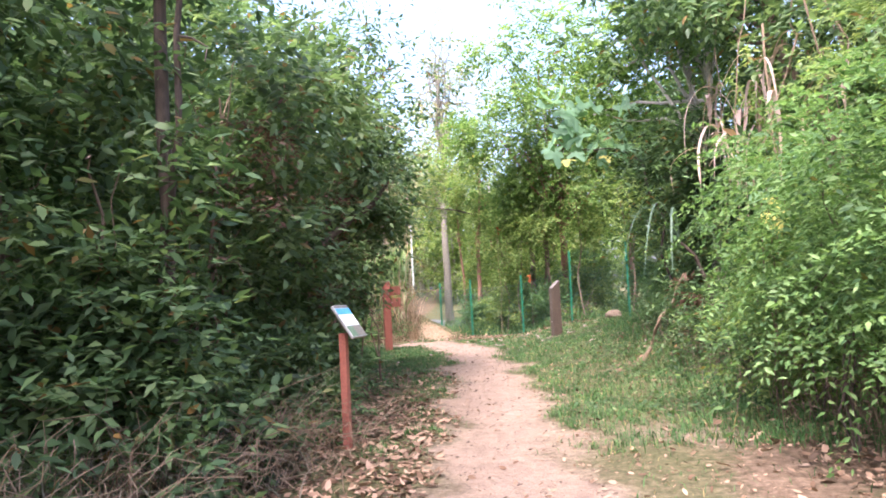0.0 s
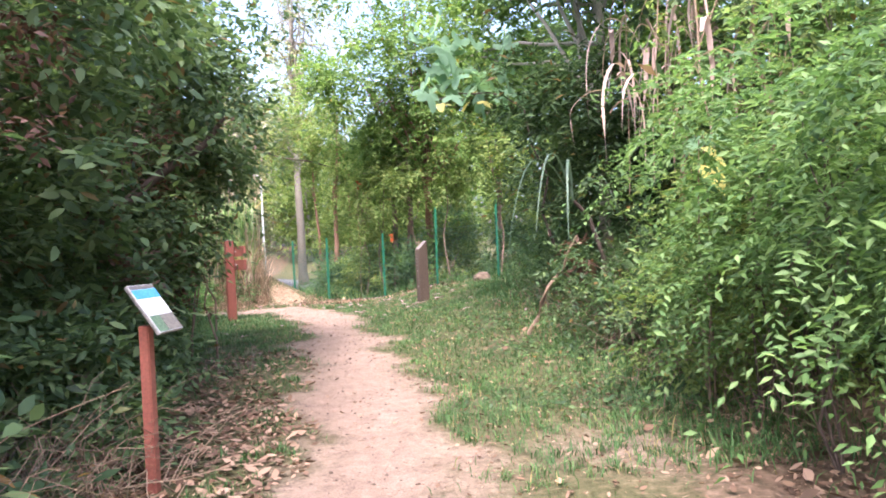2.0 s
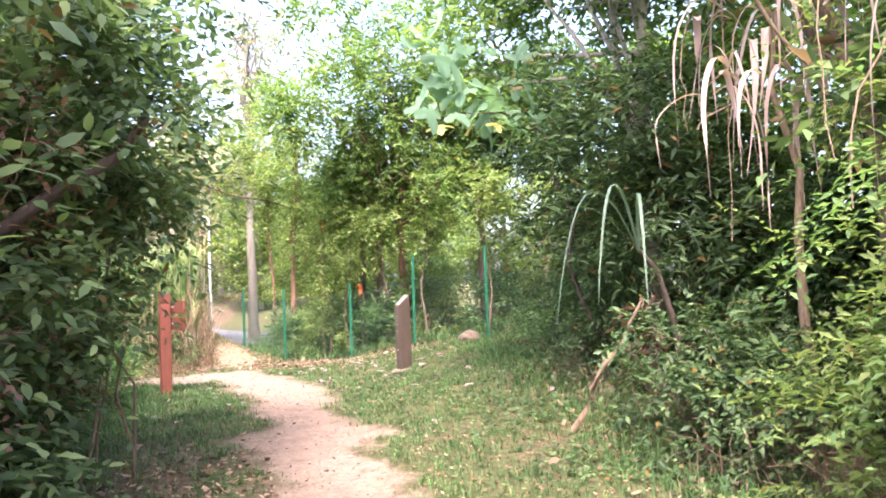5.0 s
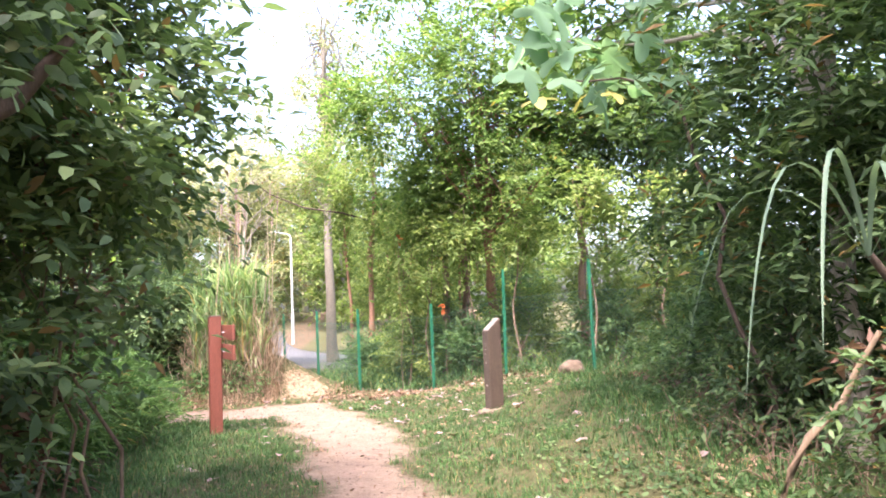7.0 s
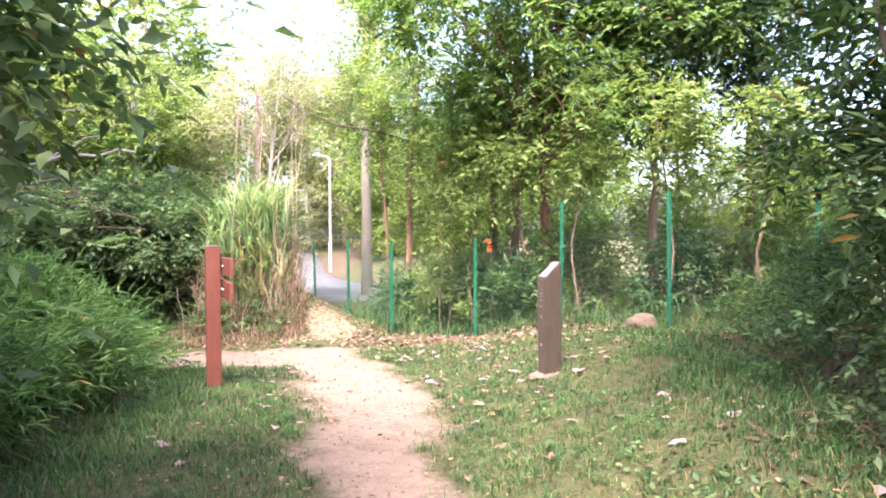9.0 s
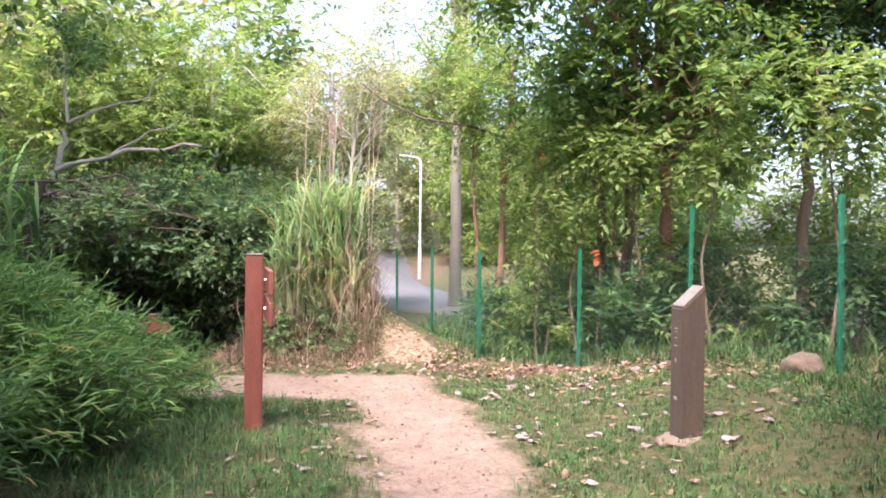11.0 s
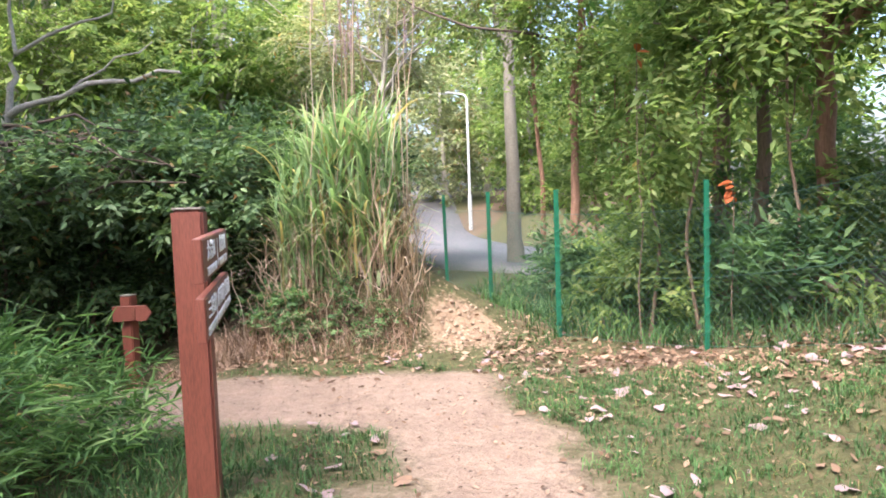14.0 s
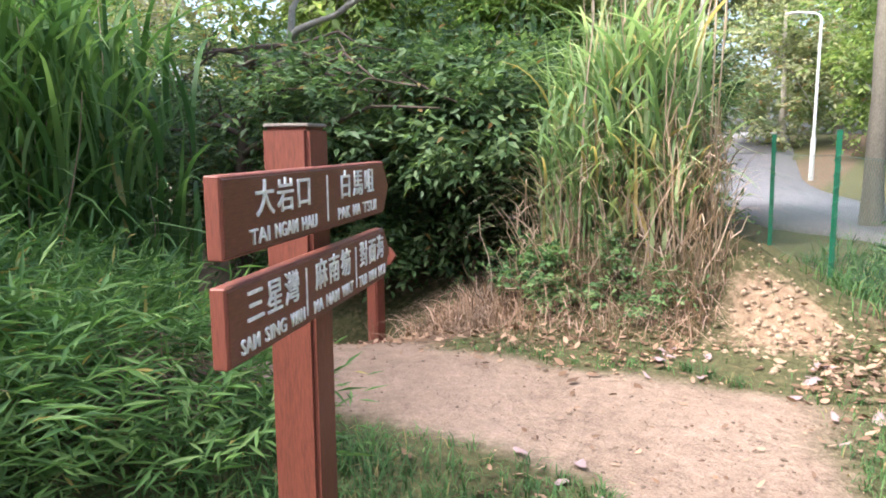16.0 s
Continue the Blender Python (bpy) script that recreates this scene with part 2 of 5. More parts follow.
# ---- building helpers ----
def mesh_of(name, verts, faces, material):
    """A mesh from numpy arrays of corners and equal-sided faces."""
    verts, faces = np.asarray(verts, np.float32), np.asarray(faces, np.int32)
    me = bpy.data.meshes.new(name)
    k = faces.shape[1]
    me.vertices.add(len(verts))
    me.vertices.foreach_set("co", verts.ravel())
    me.loops.add(faces.size)
    me.loops.foreach_set("vertex_index", faces.ravel())
    me.polygons.add(len(faces))
    me.polygons.foreach_set("loop_start", np.arange(0, faces.size, k, dtype=np.int32))
    me.polygons.foreach_set("loop_total", np.full(len(faces), k, np.int32))
    me.update(calc_edges=True)
    me.validate()
    me.materials.append(material)
    return me


def hang(name, me, parent=None, label=""):
    ob = new(name, me)
    if parent is not None:
        ob.parent = parent
    if label:
        ob["label"] = label
    return ob


def part(name, bm, material, parent=None, label="", smooth=False):
    me = bpy.data.meshes.new(name)
    bmesh.ops.recalc_face_normals(bm, faces=bm.faces)
    if smooth:
        for f in bm.faces:
            f.smooth = True
    bm.to_mesh(me)
    bm.free()
    me.materials.append(material)
    return hang(name, me, parent, label)


def thing(name, label, category, at=(0, 0, 0), group="", turn=0.0):
    ob = new(name)
    ob.matrix_world = pose(*at, 0, 0, turn)
    return tagged(ob, label, category, group)


def box(size, at=(0, 0, 0), bevel=0.0, m=None, bm=None):
    bm = bm or bmesh.new()
    made = bmesh.ops.create_cube(bm, size=1.0, matrix=(m or Matrix()) @ Matrix.Translation(at) @ Matrix.Diagonal((*size, 1)))
    if bevel:
        edges = list({e for v in made["verts"] for e in v.link_edges})
        bmesh.ops.bevel(bm, geom=edges, offset=bevel, segments=2, affect="EDGES")
    return bm


def tubes(lines, sides=6):
    """Corners and faces of round bars along lines of (points, radii)."""
    vs, fs, base = [], [], 0
    ang = np.linspace(0, 2 * np.pi, sides, endpoint=False)
    for pts, rad in lines:
        pts, rad = np.asarray(pts, float), np.asarray(rad, float)
        d = np.gradient(pts, axis=0)
        d /= np.linalg.norm(d, axis=1)[:, None] + 1e-9
        ref = np.where(np.abs(d[:, 2:3]) > 0.9, [[1.0, 0, 0]], [[0, 0, 1.0]])
        a = np.cross(d, ref)
        a /= np.linalg.norm(a, axis=1)[:, None] + 1e-9
        b = np.cross(d, a)
        ring = pts[:, None] + rad[:, None, None] * (a[:, None] * np.cos(ang)[None, :, None] + b[:, None] * np.sin(ang)[None, :, None])
        vs.append(ring.reshape(-1, 3))
        n = len(pts)
        i, j = np.meshgrid(np.arange(n - 1), np.arange(sides), indexing="ij")
        k = (j + 1) % sides
        fs.append(np.stack([i * sides + j, i * sides + k, (i + 1) * sides + k, (i + 1) * sides + j], -1).reshape(-1, 4) + base)
        base += n * sides
    return np.concatenate(vs), np.concatenate(fs)


def tube_part(name, lines, material, parent, sides=6, label=""):
    v, f = tubes(lines, sides)
    me = mesh_of(name, v, f, material)
    me.polygons.foreach_set("use_smooth", np.ones(len(f), bool))
    return hang(name, me, parent, label)


def unit(a):
    return a / (np.linalg.norm(a, axis=-1, keepdims=True) + 1e-9)


def waves(p, seed, scale):
    """Cheap smooth noise in -1..1 from a few crossed waves."""
    r = np.random.default_rng(seed)
    out = 0
    for _ in range(5):
        k = r.normal(0, scale, 3)
        out = out + np.sin(p @ k + r.uniform(0, 6.28))
    return out / 3.2


def leaf_arrays(p, d, n, length, width, curl=0.15):
    """Pointed oval leaf blades, cupped across and curling along: 6 corners, 4 triangles each."""
    d = unit(d)
    s = unit(np.cross(d, n))
    n = np.cross(s, d)
    L, W = length[:, None], width[:, None]
    a, b = p + d * L * 0.26, p + d * L * 0.6 - n * L * curl * 0.3
    v = np.stack([p, a + s * W * 0.42 + n * W * 0.1, a - s * W * 0.42 + n * W * 0.1, b + s * W * 0.44 + n * W * 0.04, b - s * W * 0.44 + n * W * 0.04, p + d * L - n * L * curl], 1)
    f = np.array([[0, 1, 2], [1, 3, 2], [2, 3, 4], [3, 5, 4]])
    return v.reshape(-1, 3), (f[None] + 6 * np.arange(len(p))[:, None, None]).reshape(-1, 3)


def plain_leaf_arrays(p, d, n, length, width, curl=0.15):
    """Kite-shaped leaf blades of 2 triangles for plants that stay far off."""
    d = unit(d)
    s = unit(np.cross(d, n))
    n = np.cross(s, d)
    L, W = length[:, None], width[:, None]
    a = p + d * L * 0.42
    v = np.stack([p, a + s * W * 0.5 + n * W * 0.12, p + d * L - n * L * curl, a - s * W * 0.5 + n * W * 0.12], 1)
    f = np.array([[0, 1, 2], [0, 2, 3]])
    return v.reshape(-1, 3), (f[None] + 4 * np.arange(len(p))[:, None, None]).reshape(-1, 3)


def spray(seed, blobs, twigs, per, twig_len, leaf_len, leaf_w, up=0.15, shell=0.45, gaps=0.25, droop=0.25, keep=None, plain=True, clump=11, puff=0.62):
    """Leaves set along twigs; the twigs gather in puffs that fill the outer part of several rounded masses, with gaps between."""
    r = np.random.default_rng(seed)
    B = np.array(blobs, float)
    w = (B[:, 3] * B[:, 4] * B[:, 5]) ** 0.66
    heads = max(1, twigs // clump)
    which = r.choice(len(B), heads, p=w / w.sum())
    u = unit(r.normal(size=(heads, 3)))
    rad = shell + (1.05 - shell) * r.random(heads) ** 0.7
    lump = 1 + 0.3 * np.clip(waves(B[which, :3] + u * B[which, 3:6], seed + 5, 1.9), -1, 1)
    c = B[which, :3] + u * (rad * lump)[:, None] * B[which, 3:6]
    of = r.integers(0, heads, twigs)
    off = r.normal(0, 1, (twigs, 3)) * [1, 1, 0.7]
    c = c[of] + off * puff * 0.6 * twig_len
    u = unit(0.7 * u[of] + 0.5 * off)
    ok = waves(c, seed + 1, 2.6) + 0.5 * waves(c, seed + 2, 6.0) > -1.1 + 1.6 * gaps
    if keep is not None:
        ok &= keep(c)
    ok &= c[:, 2] > 0.03
    c, u = c[ok], u[ok]
    n = len(c)
    td = unit(u * 0.8 + r.normal(0, 0.6, (n, 3)) + [0, 0, up])
    tl = twig_len * r.uniform(0.5, 1.4, n)
    k = np.linspace(0.1, 1.0, per)
    pos = c[:, None] + td[:, None] * (k[None, :, None] * tl[:, None, None])
    pos[..., 2] -= droop * (k ** 2)[None] * tl[:, None]
    side = unit(np.cross(td, [0, 0, 1.0]) + 1e-6)
    sgn = np.where(np.arange(per) % 2, 1.0, -1.0)
    ld = td[:, None] * 0.55 + side[:, None] * sgn[None, :, None] + r.normal(0, 0.3, (n, per, 3)) + [0, 0, -0.25]
    ld[:, -1] = td
    nn = np.array([0, 0, 1.0]) + 0.45 * u[:, None] + r.normal(0, 0.4, (n, per, 3))
    N = n * per
    size = r.uniform(0.6, 1.3, N)
    return (plain_leaf_arrays if plain else leaf_arrays)(pos.reshape(-1, 3), ld.reshape(-1, 3), nn.reshape(-1, 3), leaf_len * size, leaf_w * size, 0.12)


def arc(a, b, sag=0.0, n=6, seed=0, wob=0.0):
    r = np.random.default_rng(seed)
    t = np.linspace(0, 1, n)[:, None]
    p = (1 - t) * np.array(a, float) + t * np.array(b, float)
    p[:, 2] += sag * 4 * t[:, 0] * (1 - t[:, 0])
    if wob:
        p[1:-1] += r.normal(0, wob, (n - 2, 3))
    return p


def blades(seed, base, height, lean, width, segs=4, turn=None):
    """Arching grass blades: ribbons that rise, lean over and hang."""
    r = np.random.default_rng(seed)
    n = len(base)
    ang = r.uniform(0, 2 * np.pi, n) if turn is None else turn
    out = np.stack([np.cos(ang), np.sin(ang), 0 * ang], 1)
    side = np.stack([-np.sin(ang), np.cos(ang), 0 * ang], 1)
    k = np.linspace(0, 1, segs + 1)
    x = lean[:, None] * k ** 1.8
    z = height[:, None] * (k - 0.55 * np.clip(lean / (height + 1e-6), 0, 1.4)[:, None] * k ** 3.2)
    c = base[:, None] + out[:, None] * x[..., None] + np.array([0, 0, 1.0]) * z[..., None]
    w = width[:, None] * (1 - k ** 2.2 * 0.96) * (0.55 + 0.45 * np.minimum(1, k * 4))
    v = np.stack([c - side[:, None] * w[..., None] / 2, c + side[:, None] * w[..., None] / 2], 2).reshape(-1, 3)
    i = np.arange(segs)
    q = np.stack([2 * i, 2 * i + 1, 2 * i + 3, 2 * i + 2], 1)
    return v, (q[None] + (2 * (segs + 1)) * np.arange(n)[:, None, None]).reshape(-1, 4)


def join(*sets):
    vs, fs, base = [], [], 0
    for v, f in sets:
        vs.append(v)
        fs.append(f + base)
        base += len(v)
    return np.concatenate(vs), np.concatenate(fs)


# ---- ground ----
def smooth(e0, e1, x):
    t = np.clip((x - e0) / (e1 - e0), 0, 1)
    return t * t * (3 - 2 * t)


def land(x, y):
    """Height of the ground: level trail, rise on one side, a hill where the road climbs, bank under the reeds, shallow hollow at the side path."""
    x, y = np.asarray(x, float), np.asarray(y, float)
    h = 0.4 * smooth(1.3, 3.6, x) * smooth(9, 16, y) * (1 - smooth(26, 34, y))
    h = h + 0.75 * np.exp(-(((x + 1.95) / 1.15) ** 2 + ((y - 22.4) / 0.85) ** 2) ** 1.5)
    h = h + 0.3 * np.exp(-(((x + 0.7) / 0.75) ** 2 + ((y - 22.5) / 0.75) ** 2))
    h = h + 0.25 * smooth(-1.2, -2.5, x) * smooth(13, 15, y) * (1 - smooth(17.5, 18.6, y))
    h = h - 0.8 * np.exp(-(((x + 5.1) / 1.7) ** 2 + ((y - 21.3) / 1.25) ** 2))
    h = h + 1.75 * smooth(37, 52, y)
    h = h + 0.012 * np.sin(x * 3.1 + y * 1.7) + 0.01 * np.sin(x * 7.3 - y * 5.1) + 0.006 * np.sin(x * 15 + y * 13)
    return h


TRAIL_Y = np.array([-10, 6.2, 9, 11.3, 14, 16, 17, 18, 19.0, 19.6])
TRAIL_L = np.array([0.9, 1.0, 0.85, 0.7, 0.5, 0.3, 0.05, -0.3, -0.85, -1.6])
TRAIL_R = np.array([1.9, 1.95, 1.82, 1.7, 1.42, 1.25, 1.12, 0.92, 0.55, 0.2])


def trod(x, y):
    """1 on the bare trail, falling to 0 beside it."""
    x, y = np.asarray(x, float), np.asarray(y, float)
    lo, hi = np.interp(y, TRAIL_Y, TRAIL_L), np.interp(y, TRAIL_Y, TRAIL_R)
    d = np.minimum(x - lo, hi - x) + 0.22 * waves(np.stack([x, y, 0 * x], -1), 21, 2.2) + 0.15 * waves(np.stack([x, y, 0 * x], -1), 22, 7.0)
    a = smooth(-0.42, 0.32, d) * (1 - smooth(19.6, 20.3, y))
    mid = 19.55 + 0.1 * (x + 1.5) + 0.5 * np.clip(-2.6 - x, 0, 9)
    b = smooth(-0.25, 0.2, 0.72 - np.abs(y - mid)) * (1 - smooth(-0.3, 0.5, x)) * smooth(-9, -7, x)
    return np.maximum(a, b)


def lines(fine0, fine1, step, far, grow=1.35):
    mid = np.arange(fine0, fine1 + step / 2, step)
    out, s = [], step
    a = fine1
    while a < far:
        s *= grow
        a += s
        out.append(a)
    low, s, a = [], step, fine0
    while a > -far:
        s *= grow
        a -= s
        low.append(a)
    return np.concatenate([low[::-1], mid, out])


def build_ground():
    gx, gy = lines(-5.5, 6.0, 0.1, 900), lines(0.5, 25.0, 0.1, 900, 1.16)
    X, Y = np.meshgrid(gx, gy)
    Z = land(X, Y)
    V = np.stack([X, Y, Z], -1).reshape(-1, 3)
    w = len(gx)
    i, j = np.meshgrid(np.arange(len(gy) - 1), np.arange(w - 1), indexing="ij")
    F = np.stack([i * w + j, i * w + j + 1, (i + 1) * w + j + 1, (i + 1) * w + j], -1).reshape(-1, 4)
    me = mesh_of("ground", V, F, GROUND)
    me.polygons.foreach_set("use_smooth", np.ones(len(F), bool))
    x, y = V[:, 0], V[:, 1]
    duff = np.clip(smooth(0.6, -0.3, x) * (1 - smooth(12, 14, y)) + smooth(2.2, 3.1, x) * (1 - smooth(12, 14, y)) + smooth(3.2, 3.9, x) + smooth(20.1, 20.7, y) * smooth(-0.6, 0.2, x) + smooth(-2.2, -3.2, x) * smooth(18, 19, y), 0, 1) * (0.55 + 0.45 * waves(np.stack([x, y, 0 * x], 1), 35, 1.1)) * (1 - smooth(4.5, 8.5, np.abs(x - 0.5) + 0.8 * waves(np.stack([x, y, 0 * x], 1), 36, 0.7)))
    clay = (0.85 + 0.35 * waves(np.stack([x, y, 0 * x], 1), 37, 4.0)) * np.exp(-(((x + 0.6) / 0.46) ** 2 + ((y - 21.75) / 0.5) ** 2)) + 0.3 * np.exp(-(((x + 1.8) / 1.2) ** 2 + ((y - 21.3) / 0.3) ** 2))
    worn = (0.75 * smooth(-0.2, 0.5, waves(np.stack([x, y, 0 * x], 1), 33, 1.8)) * (1 - smooth(7.0, 9.5, y)) + 0.3 * (1 - smooth(6.0, 8.5, y))) * smooth(1.5, 2.0, x) * (1 - smooth(3.0, 3.7, x))
    worn2 = 0.5 * smooth(0.7, 1.2, waves(np.stack([x, y, 0 * x], 1), 34, 1.3)) * smooth(11, 13, y) * (1 - smooth(20, 22, y))
    col = np.stack([np.maximum(trod(x, y), np.maximum(worn, worn2)), duff, np.clip(clay, 0, 1), np.ones_like(x)], 1).astype(np.float32)
    at = me.color_attributes.new("cover", "FLOAT_COLOR", "POINT")
    at.data.foreach_set("color", col.ravel())
    tagged(hang("ground", me), "bare earth trail through short grass and leaf duff", "ground", kind="structure")


build_ground()


# ---- signs and posts ----
def extrude_outline(outline, depth):
    """A flat board from its outline in x and z, thick along y from 0 to depth."""
    bm = bmesh.new()
    f = bm.faces.new([bm.verts.new((x, 0, z)) for x, z in outline])
    g = bmesh.ops.extrude_face_region(bm, geom=[f])
    bmesh.ops.translate(bm, vec=(0, depth, 0), verts=[v for v in g["geom"] if isinstance(v, bmesh.types.BMVert)])
    bmesh.ops.recalc_face_normals(bm, faces=bm.faces)
    bmesh.ops.bevel(bm, geom=list(bm.edges), offset=0.004, segments=1, affect="EDGES")
    return bm


def letters(body, size, wide, material, parent, at, name="lettering", gap=1.0, weight=0.0004):
    """Raised lettering as a mesh; the text lies in x and z and faces -y, centred at the point given, no wider than wide."""
    cu = bpy.data.curves.new(name, "FONT")
    cu.body, cu.size, cu.extrude = body, size, 0.0025
    cu.align_x, cu.align_y = "CENTER", "CENTER"
    cu.resolution_u = 3
    cu.offset = weight
    cu.space_character = gap
    tmp = bpy.data.objects.new("tmp", cu)
    me = bpy.data.meshes.new_from_object(tmp)
    bpy.data.objects.remove(tmp)
    xs = [v.co.x for v in me.vertices] or [0, 1]
    k = wide / max(1e-6, max(xs) - min(xs))
    me.transform(Matrix.Translation(at) @ Matrix.Rotation(radians(90), 4, "X") @ Matrix.Diagonal((k, 1.12, 1, 1)))
    me.materials.clear()
    me.materials.append(material)
    return hang(name, me, parent)


def timber_post(height, wide, material, parent, slope=0.0, chamfer=0.012, name="post", buried=0.1):
    """Square timber post with chamfered arrises; slope lifts the back of the top."""
    bm = bmesh.new()
    bmesh.ops.create_cube(bm, size=1.0, matrix=Matrix.Translation((0, 0, (height - buried) / 2)) @ Matrix.Diagonal((wide, wide, height + buried, 1)))
    for v in bm.verts:
        if v.co.z > 0 and v.co.y > 0:
            v.co.z += slope
    bmesh.ops.bevel(bm, geom=list(bm.edges), offset=chamfer, segments=2, affect="EDGES")
    return part(name, bm, material, parent)


def direction_sign():
    """Two-board direction sign: the boards face the trail and point up it."""
    x, y = -1.155, 17.56
    s = thing("direction_sign", "red-stained timber direction signpost with two lettered arrow boards", "signpost", (x, y, float(land(x, y)) - 0.02), turn=0)
    timber_post(1.55, 0.155, RED_WOOD, s, 0.0, 0.014).rotation_euler = (0, 0, radians(22))
    part("post_top", box((0.149, 0.149, 0.012), (0, 0, 1.553), 0.004, pose(0, 0, 0, 0, 0, 22)), PALE_END, s, "sun-bleached post top")
    rows = [
        (1.335, [("大岩口", "TAI NGAM HAU", 0.32, 0.32, 0.4), ("白馬咀", "PAK MA TSUI", 0.88, 0.32, 0.38)], [0.61]),
        (1.085, [("三星灣", "SAM SING WAN", 0.235, 0.29, 0.36), ("麻南笏", "MA NAM WAT", 0.645, 0.29, 0.33), ("對面海", "TUI MIN HOI", 1.015, 0.26, 0.29)], [0.435, 0.845]),
    ]
    length, h = 1.24, 0.19
    for z, words, bars in rows:
        b = part("arrow_board", extrude_outline([(0, -h / 2), (length - 0.07, -h / 2), (length, 0), (length - 0.07, h / 2), (0, h / 2)], 0.04), RED_WOOD, s)
        b.matrix_basis = pose(0.402, -0.59, z, 0, 0, 113.6)
        part("board_face", extrude_outline([(0.006, 0.006 - h / 2), (length - 0.072, 0.006 - h / 2), (length - 0.008, 0), (length - 0.072, h / 2 - 0.006), (0.006, h / 2 - 0.006)], 0.005), BOARD_FACE, b, "dark brown recessed sign face").location = (0, -0.003, 0)
        for han, latin, cx, wide, wide2 in words:
            letters(han, 0.084, wide, WHITE_PAINT, b, (cx, -0.005, 0.026), "chinese_name", 1.25)
            words3 = latin.split()
            room = (wide2 - 0.03 * (len(words3) - 1)) / sum(len(w) for w in words3)
            x0 = cx - wide2 / 2
            for w in words3:
                letters(w, 0.047, room * len(w), WHITE_PAINT, b, (x0 + room * len(w) / 2, -0.005, -0.058), "romanised_word", 1.05)
                x0 += room * len(w) + 0.03
        for bx in bars:
            part("divider", box((0.006, 0.005, h * 0.72), (bx, -0.004, 0)), WHITE_PAINT, b)
        for bx in (0.54, 0.61):
            bm = bmesh.new()
            bmesh.ops.create_cone(bm, cap_ends=True, segments=10, radius1=0.009, radius2=0.006, depth=0.012, matrix=Matrix.Translation((bx, 0.046, 0)) @ Matrix.Rotation(radians(-90), 4, "X"))
            part("bolt", bm, STEEL, b)
    return s


direction_sign()


def small_sign():
    x, y = -4.24, 21.36
    s = thing("trail_marker_sign", "short red-stained timber marker post with one small arrow arm", "signpost", (x, y, float(land(x, y)) - 0.02), turn=0)
    timber_post(1.24, 0.135, RED_WOOD, s)
    part("post_top", box((0.131, 0.131, 0.01), (0, 0, 1.244), 0.003), PALE_END, s, "sun-bleached post top")
    arm = part("arm", extrude_outline([(-0.14, -0.085), (0.22, -0.085), (0.28, 0), (0.22, 0.085), (-0.14, 0.085)], 0.045), RED_WOOD, s, "red arrow arm")
    arm.matrix_basis = pose(0.03, -0.115, 1.05, 0, 0, 14)
    part("notch", box((0.035, 0.02, 0.12), (0.09, 0.0, 0)), BOARD_FACE, arm, "dark slot in the arm")


small_sign()


def distance_post():
    x, y = 2.47, 17.18
    s = thing("distance_post", "weathered grey-brown timber distance post with a sloping top", "post", (x, y, float(land(x, y)) - 0.02), turn=-72)
    timber_post(1.02, 0.185, GREY_WOOD, s, 0.17, 0.01)
    bm = bmesh.new()
    q = [bm.verts.new(v) for v in ((-0.082, -0.082, 1.031), (0.082, -0.082, 1.031), (0.082, 0.082, 1.182), (-0.082, 0.082, 1.182))]
    f = bm.faces.new(q)
    g = bmesh.ops.extrude_face_region(bm, geom=[f])
    bmesh.ops.translate(bm, vec=(0, 0, 0.006), verts=[v for v in g["geom"] if isinstance(v, bmesh.types.BMVert)])
    part("sloping_top", bm, TOP_GREY, s, "grey worn sloping top")
    for z, w, hh in ((0.86, 0.05, 0.008), (0.835, 0.03, 0.006), (0.79, 0.035, 0.007), (0.73, 0.045, 0.008), (0.62, 0.02, 0.03), (0.33, 0.045, 0.025)):
        part("worn_number", box((w, 0.003, hh), (-0.005, -0.0935, z), 0.001), PALE_END, s, "worn pale number")
    base = tagged(new("concrete_footing"), "rough pinkish concrete footing around the distance post", "footing")
    base.matrix_world = pose(x, y, float(land(x, y)) - 0.004, 0, -8, 0)
    bm = bmesh.new()
    bmesh.ops.create_icosphere(bm, subdivisions=3, radius=1.0)
    for v in bm.verts:
        v.co = Vector((v.co.x * 0.22, v.co.y * 0.21, v.co.z * 0.035)) * (1 + 0.3 * noise.noise(v.co * 2.3))
    part("slab", bm, CONCRETE, base, smooth=True)


distance_post()


